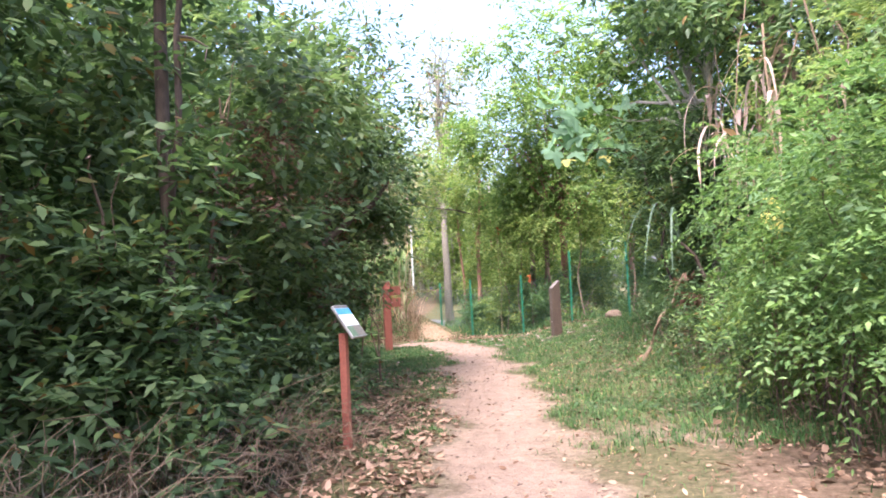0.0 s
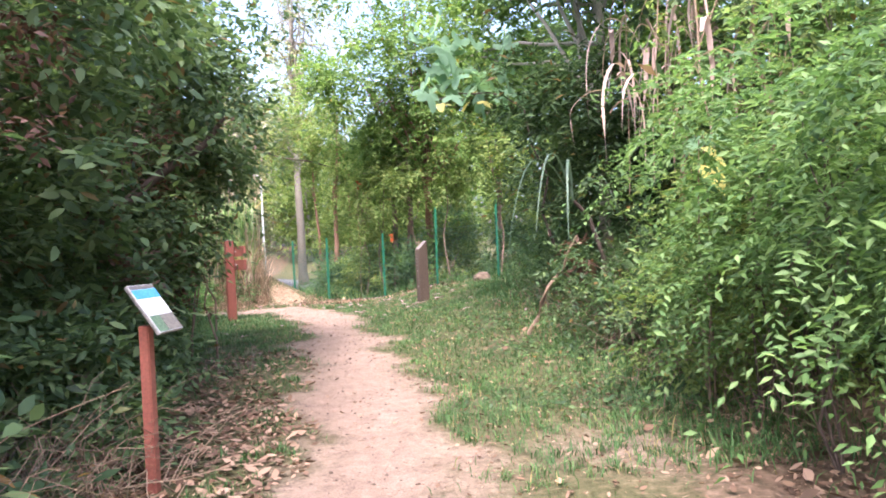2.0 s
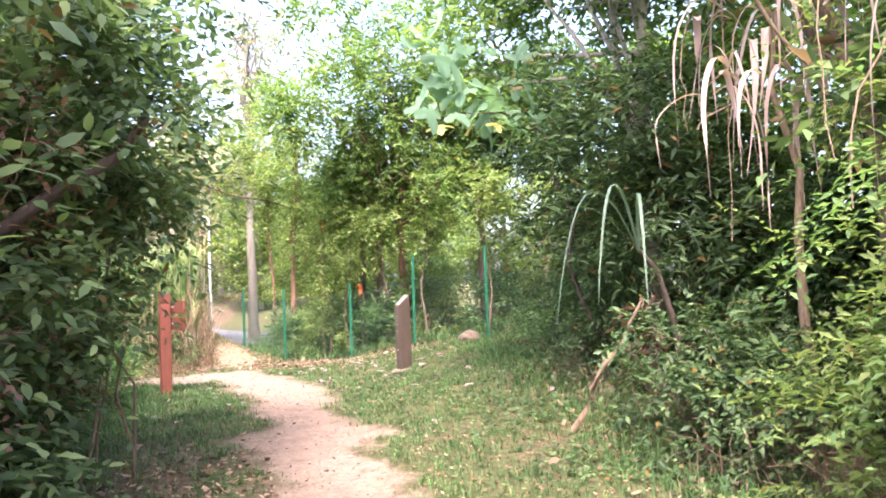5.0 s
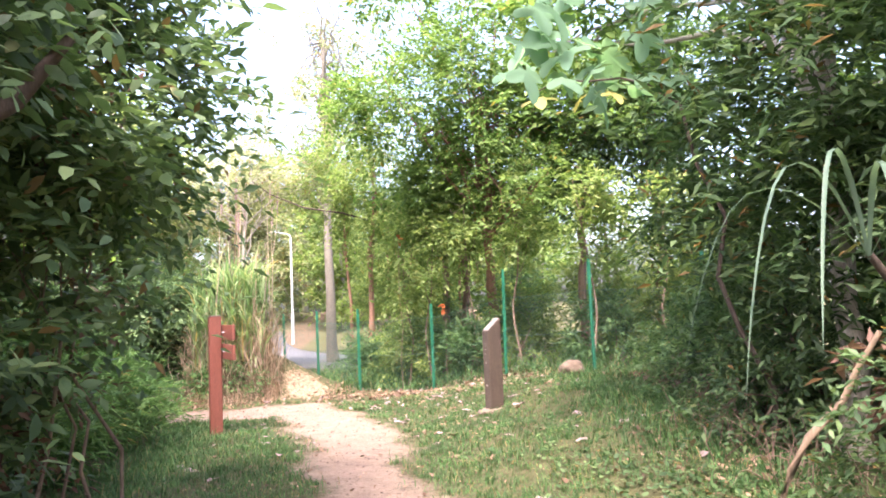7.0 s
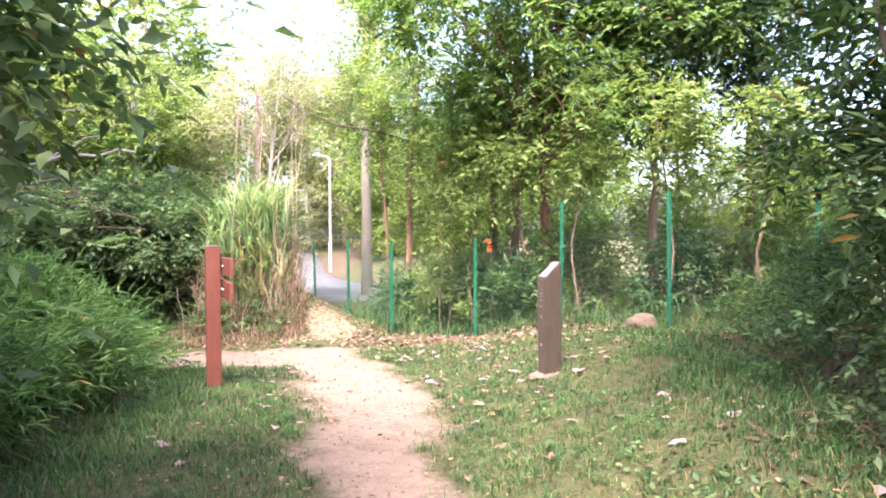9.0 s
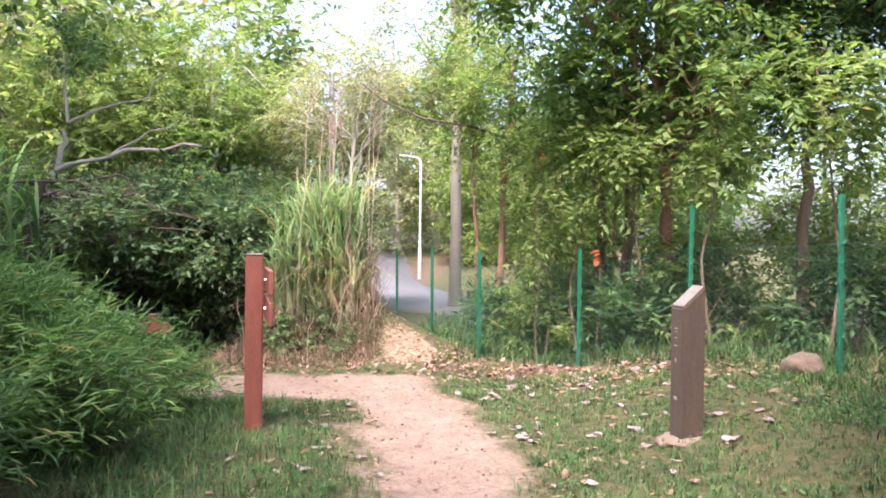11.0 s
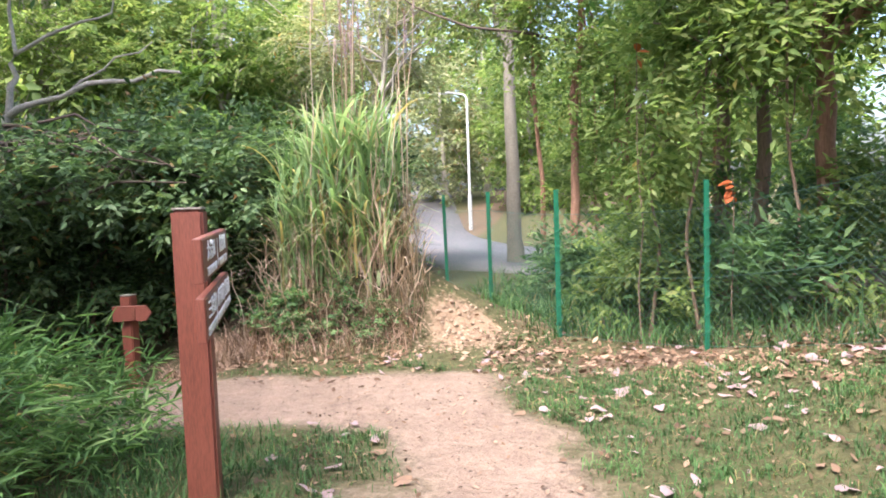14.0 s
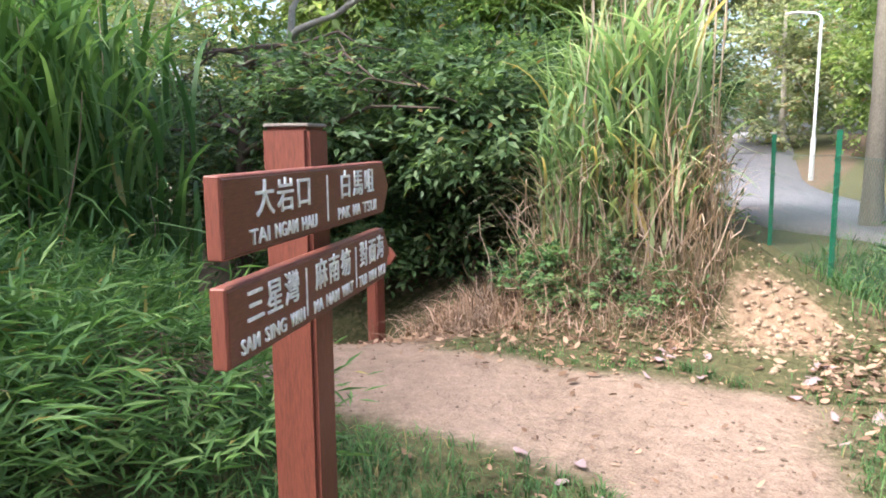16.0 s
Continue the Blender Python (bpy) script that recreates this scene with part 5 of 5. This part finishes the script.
def fence_grass():
    """Long dark grass and weeds along the foot of the fence."""
    r = np.random.default_rng(23)
    n = 6000
    fx, fy = np.array(FENCE).T
    k = np.where(np.arange(n) < 1700, r.uniform(1.5, 3.1, n), np.clip(r.normal(4.6, 1.7, n), 1.6, 7.9))
    clump = waves(np.stack([k * 2.2, 0 * k, 0 * k], 1), 24, 1.6)
    back = np.where(np.arange(n) < 1700, r.normal(0.25, 0.4, n), np.abs(r.normal(0, 0.45, n)) + 0.02)
    x = np.interp(k, np.arange(len(fx)), fx) + back * 0.45
    y = np.interp(k, np.arange(len(fx)), fy) + back * 0.9
    ok = r.random(n) < 0.25 + 0.6 * smooth(-0.4, 0.5, clump)
    x, y, back = x[ok], y[ok], back[ok]
    h = r.uniform(0.06, 0.34, len(x)) * (1 + 1.3 * smooth(0.15, 0.6, back))
    v, f = blades(25, np.stack([x, y, land(x, y) - 0.01], 1), h, h * r.uniform(0.3, 1.2, len(x)), r.uniform(0.008, 0.018, len(x)), 4)
    tagged(hang("fence_grass", mesh_of("fence_grass", v, f, GRASS)), "long dark grass growing through the fence foot", "grass", kind="stuff")


def dry_grass_heap():
    """Grey-green blades and dead grass arching over the thicket's foot."""
    r = np.random.default_rng(26)
    n = 1500
    y = r.uniform(3.4, 7.2, n)
    x = -0.75 + 0.1 * (y - 4) + r.normal(0, 0.28, n)
    h = r.uniform(0.3, 0.95, n) * (1 - 0.6 * smooth(-0.5, 0.1, x))
    v, f = blades(27, np.stack([x, y, land(x, y)], 1), h, h * r.uniform(0.5, 1.5, n), r.uniform(0.005, 0.012, n), 5)
    tagged(hang("dry_grass", mesh_of("dry_grass", v, f, OLD_GRASS)), "tangled grey-green and dead grass at the thicket's foot", "dry grass", kind="stuff")


OLD_GRASS = leaf_material("old_grass", (0.04, 0.05, 0.025), (0.09, 0.1, 0.05), (0.16, 0.15, 0.08), 0.25, 0.6, (0.2, 0.15, 0.09), 0.25)
lawn()
creeping_weeds()
fence_grass()
dry_grass_heap()
tufts()
verge()
litter()


# ---- single plants and dead wood that stand out ----
def ribbon(points, width, up=(0, 0, 1)):
    """A strap-shaped leaf along a line, folded down its middle."""
    p = np.array(points, float)
    t = np.linspace(0, len(p) - 1, 12)
    q = np.stack([np.interp(t, np.arange(len(p)), p[:, i]) for i in range(3)], 1)
    q[1:-1] = (q[:-2] + 2 * q[1:-1] + q[2:]) / 4
    q[1:-1] = (q[:-2] + 2 * q[1:-1] + q[2:]) / 4
    d = unit(np.gradient(q, axis=0))
    s = unit(np.cross(d, np.array(up) + 1e-3))
    k = np.linspace(0, 1, 12)
    w = width * np.minimum(1, 0.5 + 3 * k) * (1 - k ** 3 * 0.95)
    n = np.cross(s, d)
    v = np.stack([q - s * w[:, None] / 2 + n * w[:, None] * 0.15, q, q + s * w[:, None] / 2 + n * w[:, None] * 0.15], 1).reshape(-1, 3)
    i, j = np.meshgrid(np.arange(11), np.arange(2), indexing="ij")
    f = np.stack([i * 3 + j, i * 3 + j + 1, (i + 1) * 3 + j + 1, (i + 1) * 3 + j], -1).reshape(-1, 4)
    return v, f


def pandan():
    o = np.array((3.75, 11.4, 0.0))
    o[2] = float(land(o[0], o[1]))
    s = thing("screw_pine", "young screw pine with long drooping strap leaves", "plant", tuple(o))
    tube_part("stem", [([(0.45, 0.25, -0.05), (0.4, 0.2, 0.9), (0.2, 0.1, 1.4), (0, 0, 1.58)], [0.035, 0.03, 0.025, 0.02])], BARK_SHADED, s, 8)
    for dx, dy, top, fall, w in ((-0.62, -0.2, 0.5, 1.0, 0.05), (-0.42, -0.35, 0.55, 0.75, 0.055), (-0.2, -0.5, 0.45, 0.7, 0.06), (-0.7, 0.15, 0.4, 0.9, 0.05), (0.3, -0.3, 0.3, 0.5, 0.045)):
        e = np.array((dx, dy, 0))
        z = np.array((0, 0, 1.0))
        v, f = ribbon([(0, 0, 1.65), e * 0.35 + z * (1.7 + top * 0.8), e * 0.75 + z * (1.7 + top), e + z * (1.65 + top * 0.7), e * 1.25 + z * (1.6 + top * 0.5 - fall * 0.4), e * 1.36 + z * (1.6 + top * 0.5 - fall * 0.85)], w * 0.52)
        v[:, 2] -= 0.1
        hang("strap_leaf", mesh_of("strap_leaf", v, f, LEAF_STRAP), s)


LEAF_STRAP = leaf_material("pale_strap_leaf", (0.06, 0.115, 0.05), (0.085, 0.15, 0.07), (0.11, 0.18, 0.09), 0.3, 0.4)
LEAF_BIG = leaf_material("large_lobed_leaf", (0.1, 0.22, 0.1), (0.14, 0.28, 0.12), (0.2, 0.35, 0.15), 0.6, 0.45)
pandan()


def lobed_leaf(size):
    """A hanging palmate leaf with seven pointed lobes, cupped."""
    out, n = [(0, 0, 0)], 29
    for i in range(n):
        a = radians(-150 + 300 * i / (n - 1))
        rr = size * (0.42 + 0.5 * abs(math.cos(a * 3.5 * 0.6)) ** 1.5) * (1.0 - 0.25 * abs(a) / 2.6)
        out.append((rr * math.sin(a), rr * math.cos(a) + 0.02, -0.35 * rr * rr / size + 0.03 * math.sin(i * 1.7) * size))
    f = [(0, i, i + 1) for i in range(1, n)]
    return np.array(out), np.array(f)


def big_leaf_branch():
    r = np.random.default_rng(41)
    o = (4.3, 13.6, float(land(4.3, 13.6)))
    s = thing("lobed_leaf_sapling", "slender sapling with large lobed leaves, two turned yellow", "sapling", o)
    tip = np.array((-1.75, 0.5, 3.1))
    tube_part("stem", [(arc((0, 0, -0.05), (-0.5, 0.2, 2.9), 0.0, 7, 3, 0.04), np.linspace(0.026, 0.014, 7)), (arc((-0.5, 0.2, 2.9), tip, 0.2, 6, 4, 0.02), np.linspace(0.014, 0.006, 6))], BARK_SHADED, s, 7)
    for k in range(44):
        t = r.random() ** 0.6
        c = np.array((-0.5, 0.2, 2.9)) * (1 - t) + tip * t + np.array((r.normal(0, 0.3), r.normal(0, 0.35), r.uniform(-0.1, 1.0)))
        yellow = k in (3, 9, 15)
        if yellow:
            c = tip + np.array(((0.45, 0.05, 0.7)[k // 6], -0.1 * (k // 6), -0.05))
        v, f = lobed_leaf(r.uniform(0.2, 0.34) * (0.7 if yellow else 1))
        me = mesh_of("leaf_blade", v, f, YELLOW_LEAF if yellow else LEAF_BIG)
        b = hang("leaf_blade", me, s, "yellowed lobed leaf" if yellow else "")
        b.matrix_basis = pose(*c, r.uniform(-70, -25), r.uniform(-25, 25), r.uniform(90, 270))
        b.matrix_basis = b.matrix_basis @ pose(0, 0, 0, 180 if r.random() < 0.3 else 0)


big_leaf_branch()


def dead_vines(seed, ax, ay, vines, leaves):
    r = np.random.default_rng(seed)
    s = thing("dead_vine_tangle", "tan dead vines and withered leaves hanging in the shrubs", "dead vine", (ax, ay, float(land(ax, ay))))
    for k in range(vines):
        x, y = r.normal(0, 0.35), r.normal(0, 0.35)
        z0, z1 = r.uniform(2.9, 4.6), r.uniform(1.6, 2.7)
        p = arc((x, y, z0), (x + r.normal(0, 0.2), y + r.normal(0, 0.15), z1), 0, 9, k, 0.014)
        p[:, 0] += 0.22 * np.sin(np.linspace(0, r.uniform(1, 4.5), 9) + r.uniform(0, 6))
        p[:, 1] += 0.1 * np.sin(np.linspace(0, r.uniform(1, 3.0), 9) + r.uniform(0, 6))
        tube_part("vine", [(p, np.linspace(0.013, 0.006, 9) * r.uniform(0.5, 1.2))], TWIG, s, 6)
    for k in range(leaves):
        node = ((-0.35, 0.1, 3.25), (0.1, -0.1, 3.0), (-0.55, -0.2, 2.75), (0.2, 0.2, 3.5))[k % 4]
        x, y, z = node[0] + r.normal(0, 0.12), node[1] + r.normal(0, 0.12), node[2] + r.normal(0, 0.12)
        a, e = r.uniform(0, 6.28), r.uniform(0.15, 0.5)
        ex, ey, fall = e * math.cos(a), 0.7 * e * math.sin(a), r.uniform(0.45, 1.15)
        v, f = ribbon([(x, y, z), (x + 0.4 * ex, y + 0.4 * ey, z + r.uniform(0.0, 0.2)), (x + 0.8 * ex, y + 0.8 * ey, z - 0.1), (x + ex, y + ey, z - 0.4 * fall), (x + 1.05 * ex + r.normal(0, 0.05), y + ey, z - fall)], r.uniform(0.025, 0.06))
        hang("withered_leaf", mesh_of("withered_leaf", v, f, DEAD_STRAP), s)
    rows = [(arc((0.3, 0.2, -0.1), (0.1, 0.1, 3.4), 0, 7, 5, 0.05), np.linspace(0.05, 0.02, 7))]
    tube_part("dead_stem", rows, TWIG, s, 7)


dead_vines(43, 4.55, 10.6, 5, 30)
dead_vines(47, 4.6, 9.0, 8, 16)


def fallen_branch():
    z = float(land(3.35, 11.8))
    s = thing("fallen_branch", "pale broken branch with withered brown leaves leaning in the verge", "branch", (3.35, 11.8, z))
    tube_part("limb", [(arc((-0.1, 0.1, -0.02), (0.42, -0.4, 1.15), 0.03, 7, 3, 0.015), np.linspace(0.03, 0.014, 7))], TWIG, s, 7)
    tube_part("side_limb", [(arc((0.25, -0.2, 0.75), (0.62, -0.1, 0.45), 0.03, 5, 4, 0.01), np.linspace(0.018, 0.008, 5))], TWIG, s, 6)
    v, f = spray(44, [(0.42, -0.35, 0.95, 0.25, 0.25, 0.22)], 60, 4, 0.12, 0.14, 0.05, gaps=0.0, droop=0.6)
    hang("withered_foliage", mesh_of("withered_foliage", v, f, LEAF_RUST), s, "withered brown leaves")


fallen_branch()


def yellow_patch(x, y, z, n, size, mat, label, seed):
    """A small plant holding a few coloured leaves."""
    r = np.random.default_rng(seed)
    g = float(land(x, y))
    s = thing("leafy_stem", label, "plant", (x, y, g))
    tube_part("stem", [(arc((0, 0, -0.03), (0, 0, z - g), 0, 6, seed, 0.02), np.linspace(0.008, 0.004, 6))], BARK, s, 6)
    for k in range(n):
        a = r.uniform(0, 6.28)
        d = np.array([[math.cos(a), math.sin(a), r.uniform(-0.9, 0.1)]])
        v, f = leaf_arrays(np.array([[0, 0, z - g - r.uniform(0, 0.22)]]), d, np.array([[0, -0.5, 1.0]]), np.array([size * r.uniform(0.7, 1.2)]), np.array([size * 0.62]), 0.2)
        hang("leaf_blade", mesh_of("leaf_blade", v, f, mat), s)


yellow_patch(3.72, 8.25, 1.9, 2, 0.3, YELLOW_LEAF, "thin stem carrying a few large yellow leaves", 51)
yellow_patch(3.8, 8.35, 1.95, 6, 0.24, LEAF_BIG, "thin stem carrying broad fresh green leaves", 53)
yellow_patch(2.14, 21.5, 1.68, 8, 0.13, ORANGE_LEAF, "thin stem with withered orange leaves by the fence", 52)

yellow_patch(1.3, 21.7, 3.0, 4, 0.13, ORANGE_LEAF, "tall thin stem with withered orange leaves by the fence", 54)


def white_tree():
    g = float(land(-8.3, 22.5))
    s = thing("pale_branched_tree", "leaning pale-barked tree with bare forked branches", "tree", (-8.3, 22.5, g))
    fork = (1.67, 0, 2.8 - g)
    tube_part("trunk", [(arc((0, 0, -0.05), fork, 0.12, 9, 2, 0.025), np.linspace(0.105, 0.068, 9))], BARK_PALE, s, 9)
    rise, reach = (1.85, 0, 3.6 - g), (2.65, -0.1, 3.02 - g)
    for k, (a, b, r0) in enumerate(((fork, rise, 0.052), (rise, (3.1, 0, 3.95 - g), 0.028), (rise, (1.7, 0.1, 4.8 - g), 0.028), (fork, reach, 0.052), (reach, (4.2, 0, 3.2 - g), 0.036), (reach, (3.7, 0.2, 3.65 - g), 0.018), ((3.1, 0, 3.95 - g), (3.7, 0, 4.5 - g), 0.014), ((0.8, 0, 1.5 - g), (1.7, -0.3, 1.9 - g), 0.02))):
        tube_part("bough", [(arc(a, b, 0.05, 6, k, 0.03), np.linspace(r0, r0 * 0.55, 6))], BARK_PALE, s, 7)
    v, f = spray(61, [(1.2, -0.2, 2.0 - g, 0.6, 0.4, 0.3), (1.8, 0, 4.9 - g, 0.7, 0.5, 0.4)], 180, 7, 0.25, 0.13, 0.05)
    hang("crown", mesh_of("crown", v, f, LEAF_MID), s)


white_tree()


def trail_side_wood():
    z = float(land(-0.75, 6.4))
    tree(71, "reddish slender trunk standing in the dark thicket", (-0.72, 6.4), [(0, 0, -0.1), (0.02, 0, 1.5), (0.0, 0, 4.6)], [(0, 0, 4.4, 0.9, 0.9, 0.7)], LEAF_DARK, 500, 7, 0.3, 0.12, 0.05, bark=BARK_SHADED, r0=0.075)
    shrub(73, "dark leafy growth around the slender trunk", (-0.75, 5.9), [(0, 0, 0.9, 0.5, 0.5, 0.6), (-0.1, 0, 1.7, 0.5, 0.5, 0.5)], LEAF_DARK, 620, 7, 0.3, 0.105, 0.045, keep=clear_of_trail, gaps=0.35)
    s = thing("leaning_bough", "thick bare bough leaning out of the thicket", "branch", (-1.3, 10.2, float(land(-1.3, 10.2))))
    tube_part("limb", [(np.array([(0, 0, -0.05), (0.05, 0, 0.8), (0.3, 0.05, 1.55), (0.9, 0.15, 2.05), (1.25, 0.25, 2.3), (1.42, 0.3, 2.55)]), [0.06, 0.055, 0.05, 0.042, 0.034, 0.02])], BARK_SHADED, s, 9)
    tree(72, "bare straight trunk rising out of the shrubs", (4.75, 13.2), [(0, 0, -0.1), (0, 0, 2.2), (0.05, 0, 5.5)], [(0, 0, 5.4, 1.3, 1.2, 0.8), (-0.2, 1.0, 4.8, 1.0, 0.9, 0.7), (0.0, 0.6, 5.8, 1.3, 1.1, 0.7), (-1.4, 2.0, 4.4, 0.9, 0.8, 0.5), (-0.9, 1.6, 5.1, 1.0, 0.9, 0.6)], LEAF_TREE, 2100, 8, 0.4, 0.13, 0.056, bark=BARK_PALE, r0=0.11, gaps=0.45, limbs=3)


trail_side_wood()


def brushwood():
    r = np.random.default_rng(81)
    rows = []
    for k in range(430):
        y = r.uniform(3.6, 7.8)
        x = -0.55 + 0.09 * (y - 4) + r.normal(0, 0.25)
        a = np.array((x, y, float(land(x, y)) + r.uniform(0, 0.1)))
        e = a + [r.normal(0.1, 0.3), r.normal(0, 0.45), r.uniform(0.05, 0.7) * (1 - 0.5 * smooth(-0.4, 0.1, x))]
        rows.append((arc(a, e, r.uniform(0.0, 0.2), 6, k, 0.035), np.linspace(0.0045, 0.0015, 6)))
    v, f = tubes(rows, 4)
    tagged(hang("brushwood", mesh_of("brushwood", v, f, TWIG)), "tangle of thin dead twigs and creepers at the thicket's foot", "brushwood", kind="stuff")
    for k, (x, y) in enumerate(((-0.35, 5.3), (-0.5, 6.6), (-0.6, 4.0), (-0.2, 7.9), (-0.5, 9.2), (-0.75, 10.6))):
        shrub(85 + k, "low creeping herb in front of the dark thicket", (x, y), [(0, 0, 0.22, 0.4, 0.5, 0.25), (-0.2, 0.1, 0.55, 0.35, 0.4, 0.3)], LEAF_DARK, 170 if k < 3 else 300, 6, 0.22, 0.085, 0.036, r0=0.008, name="herb", category="herb", keep=clear_of_trail)


brushwood()


def pinnate_shrubs():
    """Shrubs whose hanging fronds carry rows of small paired leaflets."""
    for k, (x, y, sc) in enumerate(((3.75, 6.9, 0.95), (3.95, 8.0, 0.85), (3.8, 5.6, 0.9))):
        shrub(600 + k, "fresh green shrub with hanging fronds of small paired leaflets", (x, y), [(-0.05, 0, 1.05 * sc, 0.45, 0.6, 0.35), (0.1, 0, 1.6 * sc, 0.55, 0.65, 0.4), (0.0, 0.2, 2.1 * sc, 0.5, 0.6, 0.35)], LEAF_PINNATE, 430, 17, 0.46, 0.06, 0.024, keep=clear_of_trail, bark=BARK_SHADED, r0=0.01, gaps=0.3, droop=0.75, clump=6)


pinnate_shrubs()


def dead_undergrowth():
    """Brown twigs and withered blades under the shrubs of the verge."""
    r = np.random.default_rng(83)
    rows = []
    for k in range(240):
        y = r.uniform(7.2, 14.5)
        x = 3.98 + 0.02 * (y - 8) + r.normal(0, 0.28)
        a = np.array((x, y, float(land(x, y)) - 0.01))
        e = a + [r.normal(-0.05, 0.2), r.normal(0, 0.2), r.uniform(0.05, 0.5)]
        rows.append((arc(a, e, r.uniform(0.0, 0.2), 5, k, 0.03), np.linspace(0.0055, 0.0015, 5)))
    v, f = tubes(rows, 4)
    tagged(hang("dead_twigs", mesh_of("dead_twigs", v, f, BARK)), "brown dead twigs crowding the foot of the verge shrubs", "brushwood", kind="stuff")
    n = 2600
    y = r.uniform(4.5, 14.5, n)
    x = 3.7 + 0.02 * (y - 8) + r.normal(0, 0.3, n)
    tagged(hang("verge_litter", mesh_of("verge_litter", *scatter_leaves(84, x, y, 0.03 + 0.08 * r.random(n) ** 2, 0.01), LITTER)), "brown withered leaves under the verge shrubs", "leaf litter", kind="stuff")


dead_undergrowth()


def boulder():
    s = tagged(new("boulder"), "rounded tan boulder lying in the grass by the fence", "boulder")
    s.matrix_world = pose(3.92, 18.95, float(land(3.92, 18.95)) + 0.08)
    bm = bmesh.new()
    bmesh.ops.create_icosphere(bm, subdivisions=4, radius=1.0)
    for v in bm.verts:
        k = 1 + 0.16 * noise.noise(v.co * 1.6) + 0.06 * noise.noise(v.co * 5)
        v.co = Vector((v.co.x * 0.2, v.co.y * 0.19, v.co.z * 0.15)) * k
    part("stone", bm, ROCK, s, smooth=True)


boulder()
shrub(90, "small evergreen sapling with broad upright leaves", (2.55, 21.35), [(0, 0, 0.55, 0.38, 0.3, 0.34)], LEAF_MID, 90, 8, 0.25, 0.17, 0.055, up=1.2, gaps=0.0, droop=0.0, name="sapling", category="sapling")


def dry_leaf(size, wide, k):
    """A pointed oval leaf with an uneven rim, lying in the plane about its middle."""
    out = [(0, 0, 0.012)]
    for i in range(18):
        a = 2 * math.pi * i / 18
        w = wide * (1 + 0.14 * math.sin(3 * i + k)) * (1 - 0.35 * math.cos(a))
        out.append((size * w * math.sin(a), size * math.cos(a), 0.3 * size * math.cos(2 * a + k) * (0.3 + 0.1 * k)))
    f = [(0, i, i % 18 + 1) for i in range(1, 19)]
    return np.array(out), np.array(f)


def fallen_leaves():
    """Large pale leaves lying singly on the grass."""
    r = np.random.default_rng(91)
    proto = []
    for k in range(6):
        v, f = dry_leaf(0.05 + 0.011 * (k % 3), 0.36 + 0.07 * (k % 4), k)
        v[:, 2] = 0.6 * v[:, 2] + 0.006 * np.sin(v[:, 1] * (50 + 9 * k) + k) + 0.006 * np.cos(v[:, 0] * (62 + 7 * k)) + 0.008
        v[:, 2] += (0.35, -0.2, 0.2, 0.5, -0.1, 0.3)[k] * np.abs(v[:, 0])
        proto.append(mesh_of("fallen_leaf", v, f, LITTER if k % 3 == 1 else PALE_LEAF))
    for k in range(290):
        while True:
            x, y = r.uniform(-1.2, 4.2), 12.0 + 9.4 * r.random() ** 0.42
            if trod(x, y) < 0.7:
                break
        ob = hang("fallen_leaf", proto[k % 6])
        sc = r.uniform(0.55, 1.3)
        ob.matrix_world = pose(x, y, float(land(x, y)) + 0.012, r.uniform(-15, 15), r.uniform(-15, 15), r.uniform(0, 360)) @ Matrix.Diagonal((sc, sc, sc, 1))
        tagged(ob, "large curled dry leaf lying on the grass", "leaf", "fallen leaves on the grass")


fallen_leaves()


def pebbles():
    r = np.random.default_rng(95)
    n = 9000
    x, y = r.uniform(-3.0, 2.4, n), r.uniform(4.0, 21.0, n)
    ok = trod(x, y) > 0.35
    x, y = x[ok], y[ok]
    n = len(x)
    c = np.stack([x, y, land(x, y)], 1)
    octa = np.array([[1, 0, 0], [-1, 0, 0], [0, 1, 0], [0, -1, 0], [0, 0, 0.7], [0, 0, -0.5]])
    size = 0.003 + 0.013 * r.random(n) ** 3
    v = c[:, None] + octa[None] * size[:, None, None] * r.uniform(0.6, 1.4, (n, 6, 1))
    f = np.array([[0, 2, 4], [2, 1, 4], [1, 3, 4], [3, 0, 4], [2, 0, 5], [1, 2, 5], [3, 1, 5], [0, 3, 5]])
    F = (f[None] + 6 * np.arange(n)[:, None, None]).reshape(-1, 3)
    n2 = 420
    x2, y2 = r.normal(-0.55, 0.42, n2), r.normal(21.6, 0.35, n2)
    size2 = 0.006 + 0.035 * r.random(n2) ** 2
    v2 = np.stack([x2, y2, land(x2, y2)], 1)[:, None] + octa[None] * size2[:, None, None] * r.uniform(0.6, 1.4, (n2, 6, 1))
    F2 = (f[None] + 6 * np.arange(n2)[:, None, None]).reshape(-1, 3)
    tagged(hang("earth_clods", mesh_of("earth_clods", v2.reshape(-1, 3), F2, CLAY)), "crumbling clods of tan clay on the bank", "earth", kind="stuff")
    x3, y3 = r.normal(-0.5, 0.5, 170), r.normal(21.5, 0.45, 170)
    tagged(hang("bank_leaves", mesh_of("bank_leaves", *scatter_leaves(96, x3, y3, 0.03 + 0.07 * r.random(170) ** 2, 0.01), LITTER)), "dry leaves lodged on the clay bank", "leaf litter", kind="stuff")
    tagged(hang("pebbles", mesh_of("pebbles", v.reshape(-1, 3), F, ROCK)), "small stones and crumbs of earth on the trail", "gravel", kind="stuff")


pebbles()
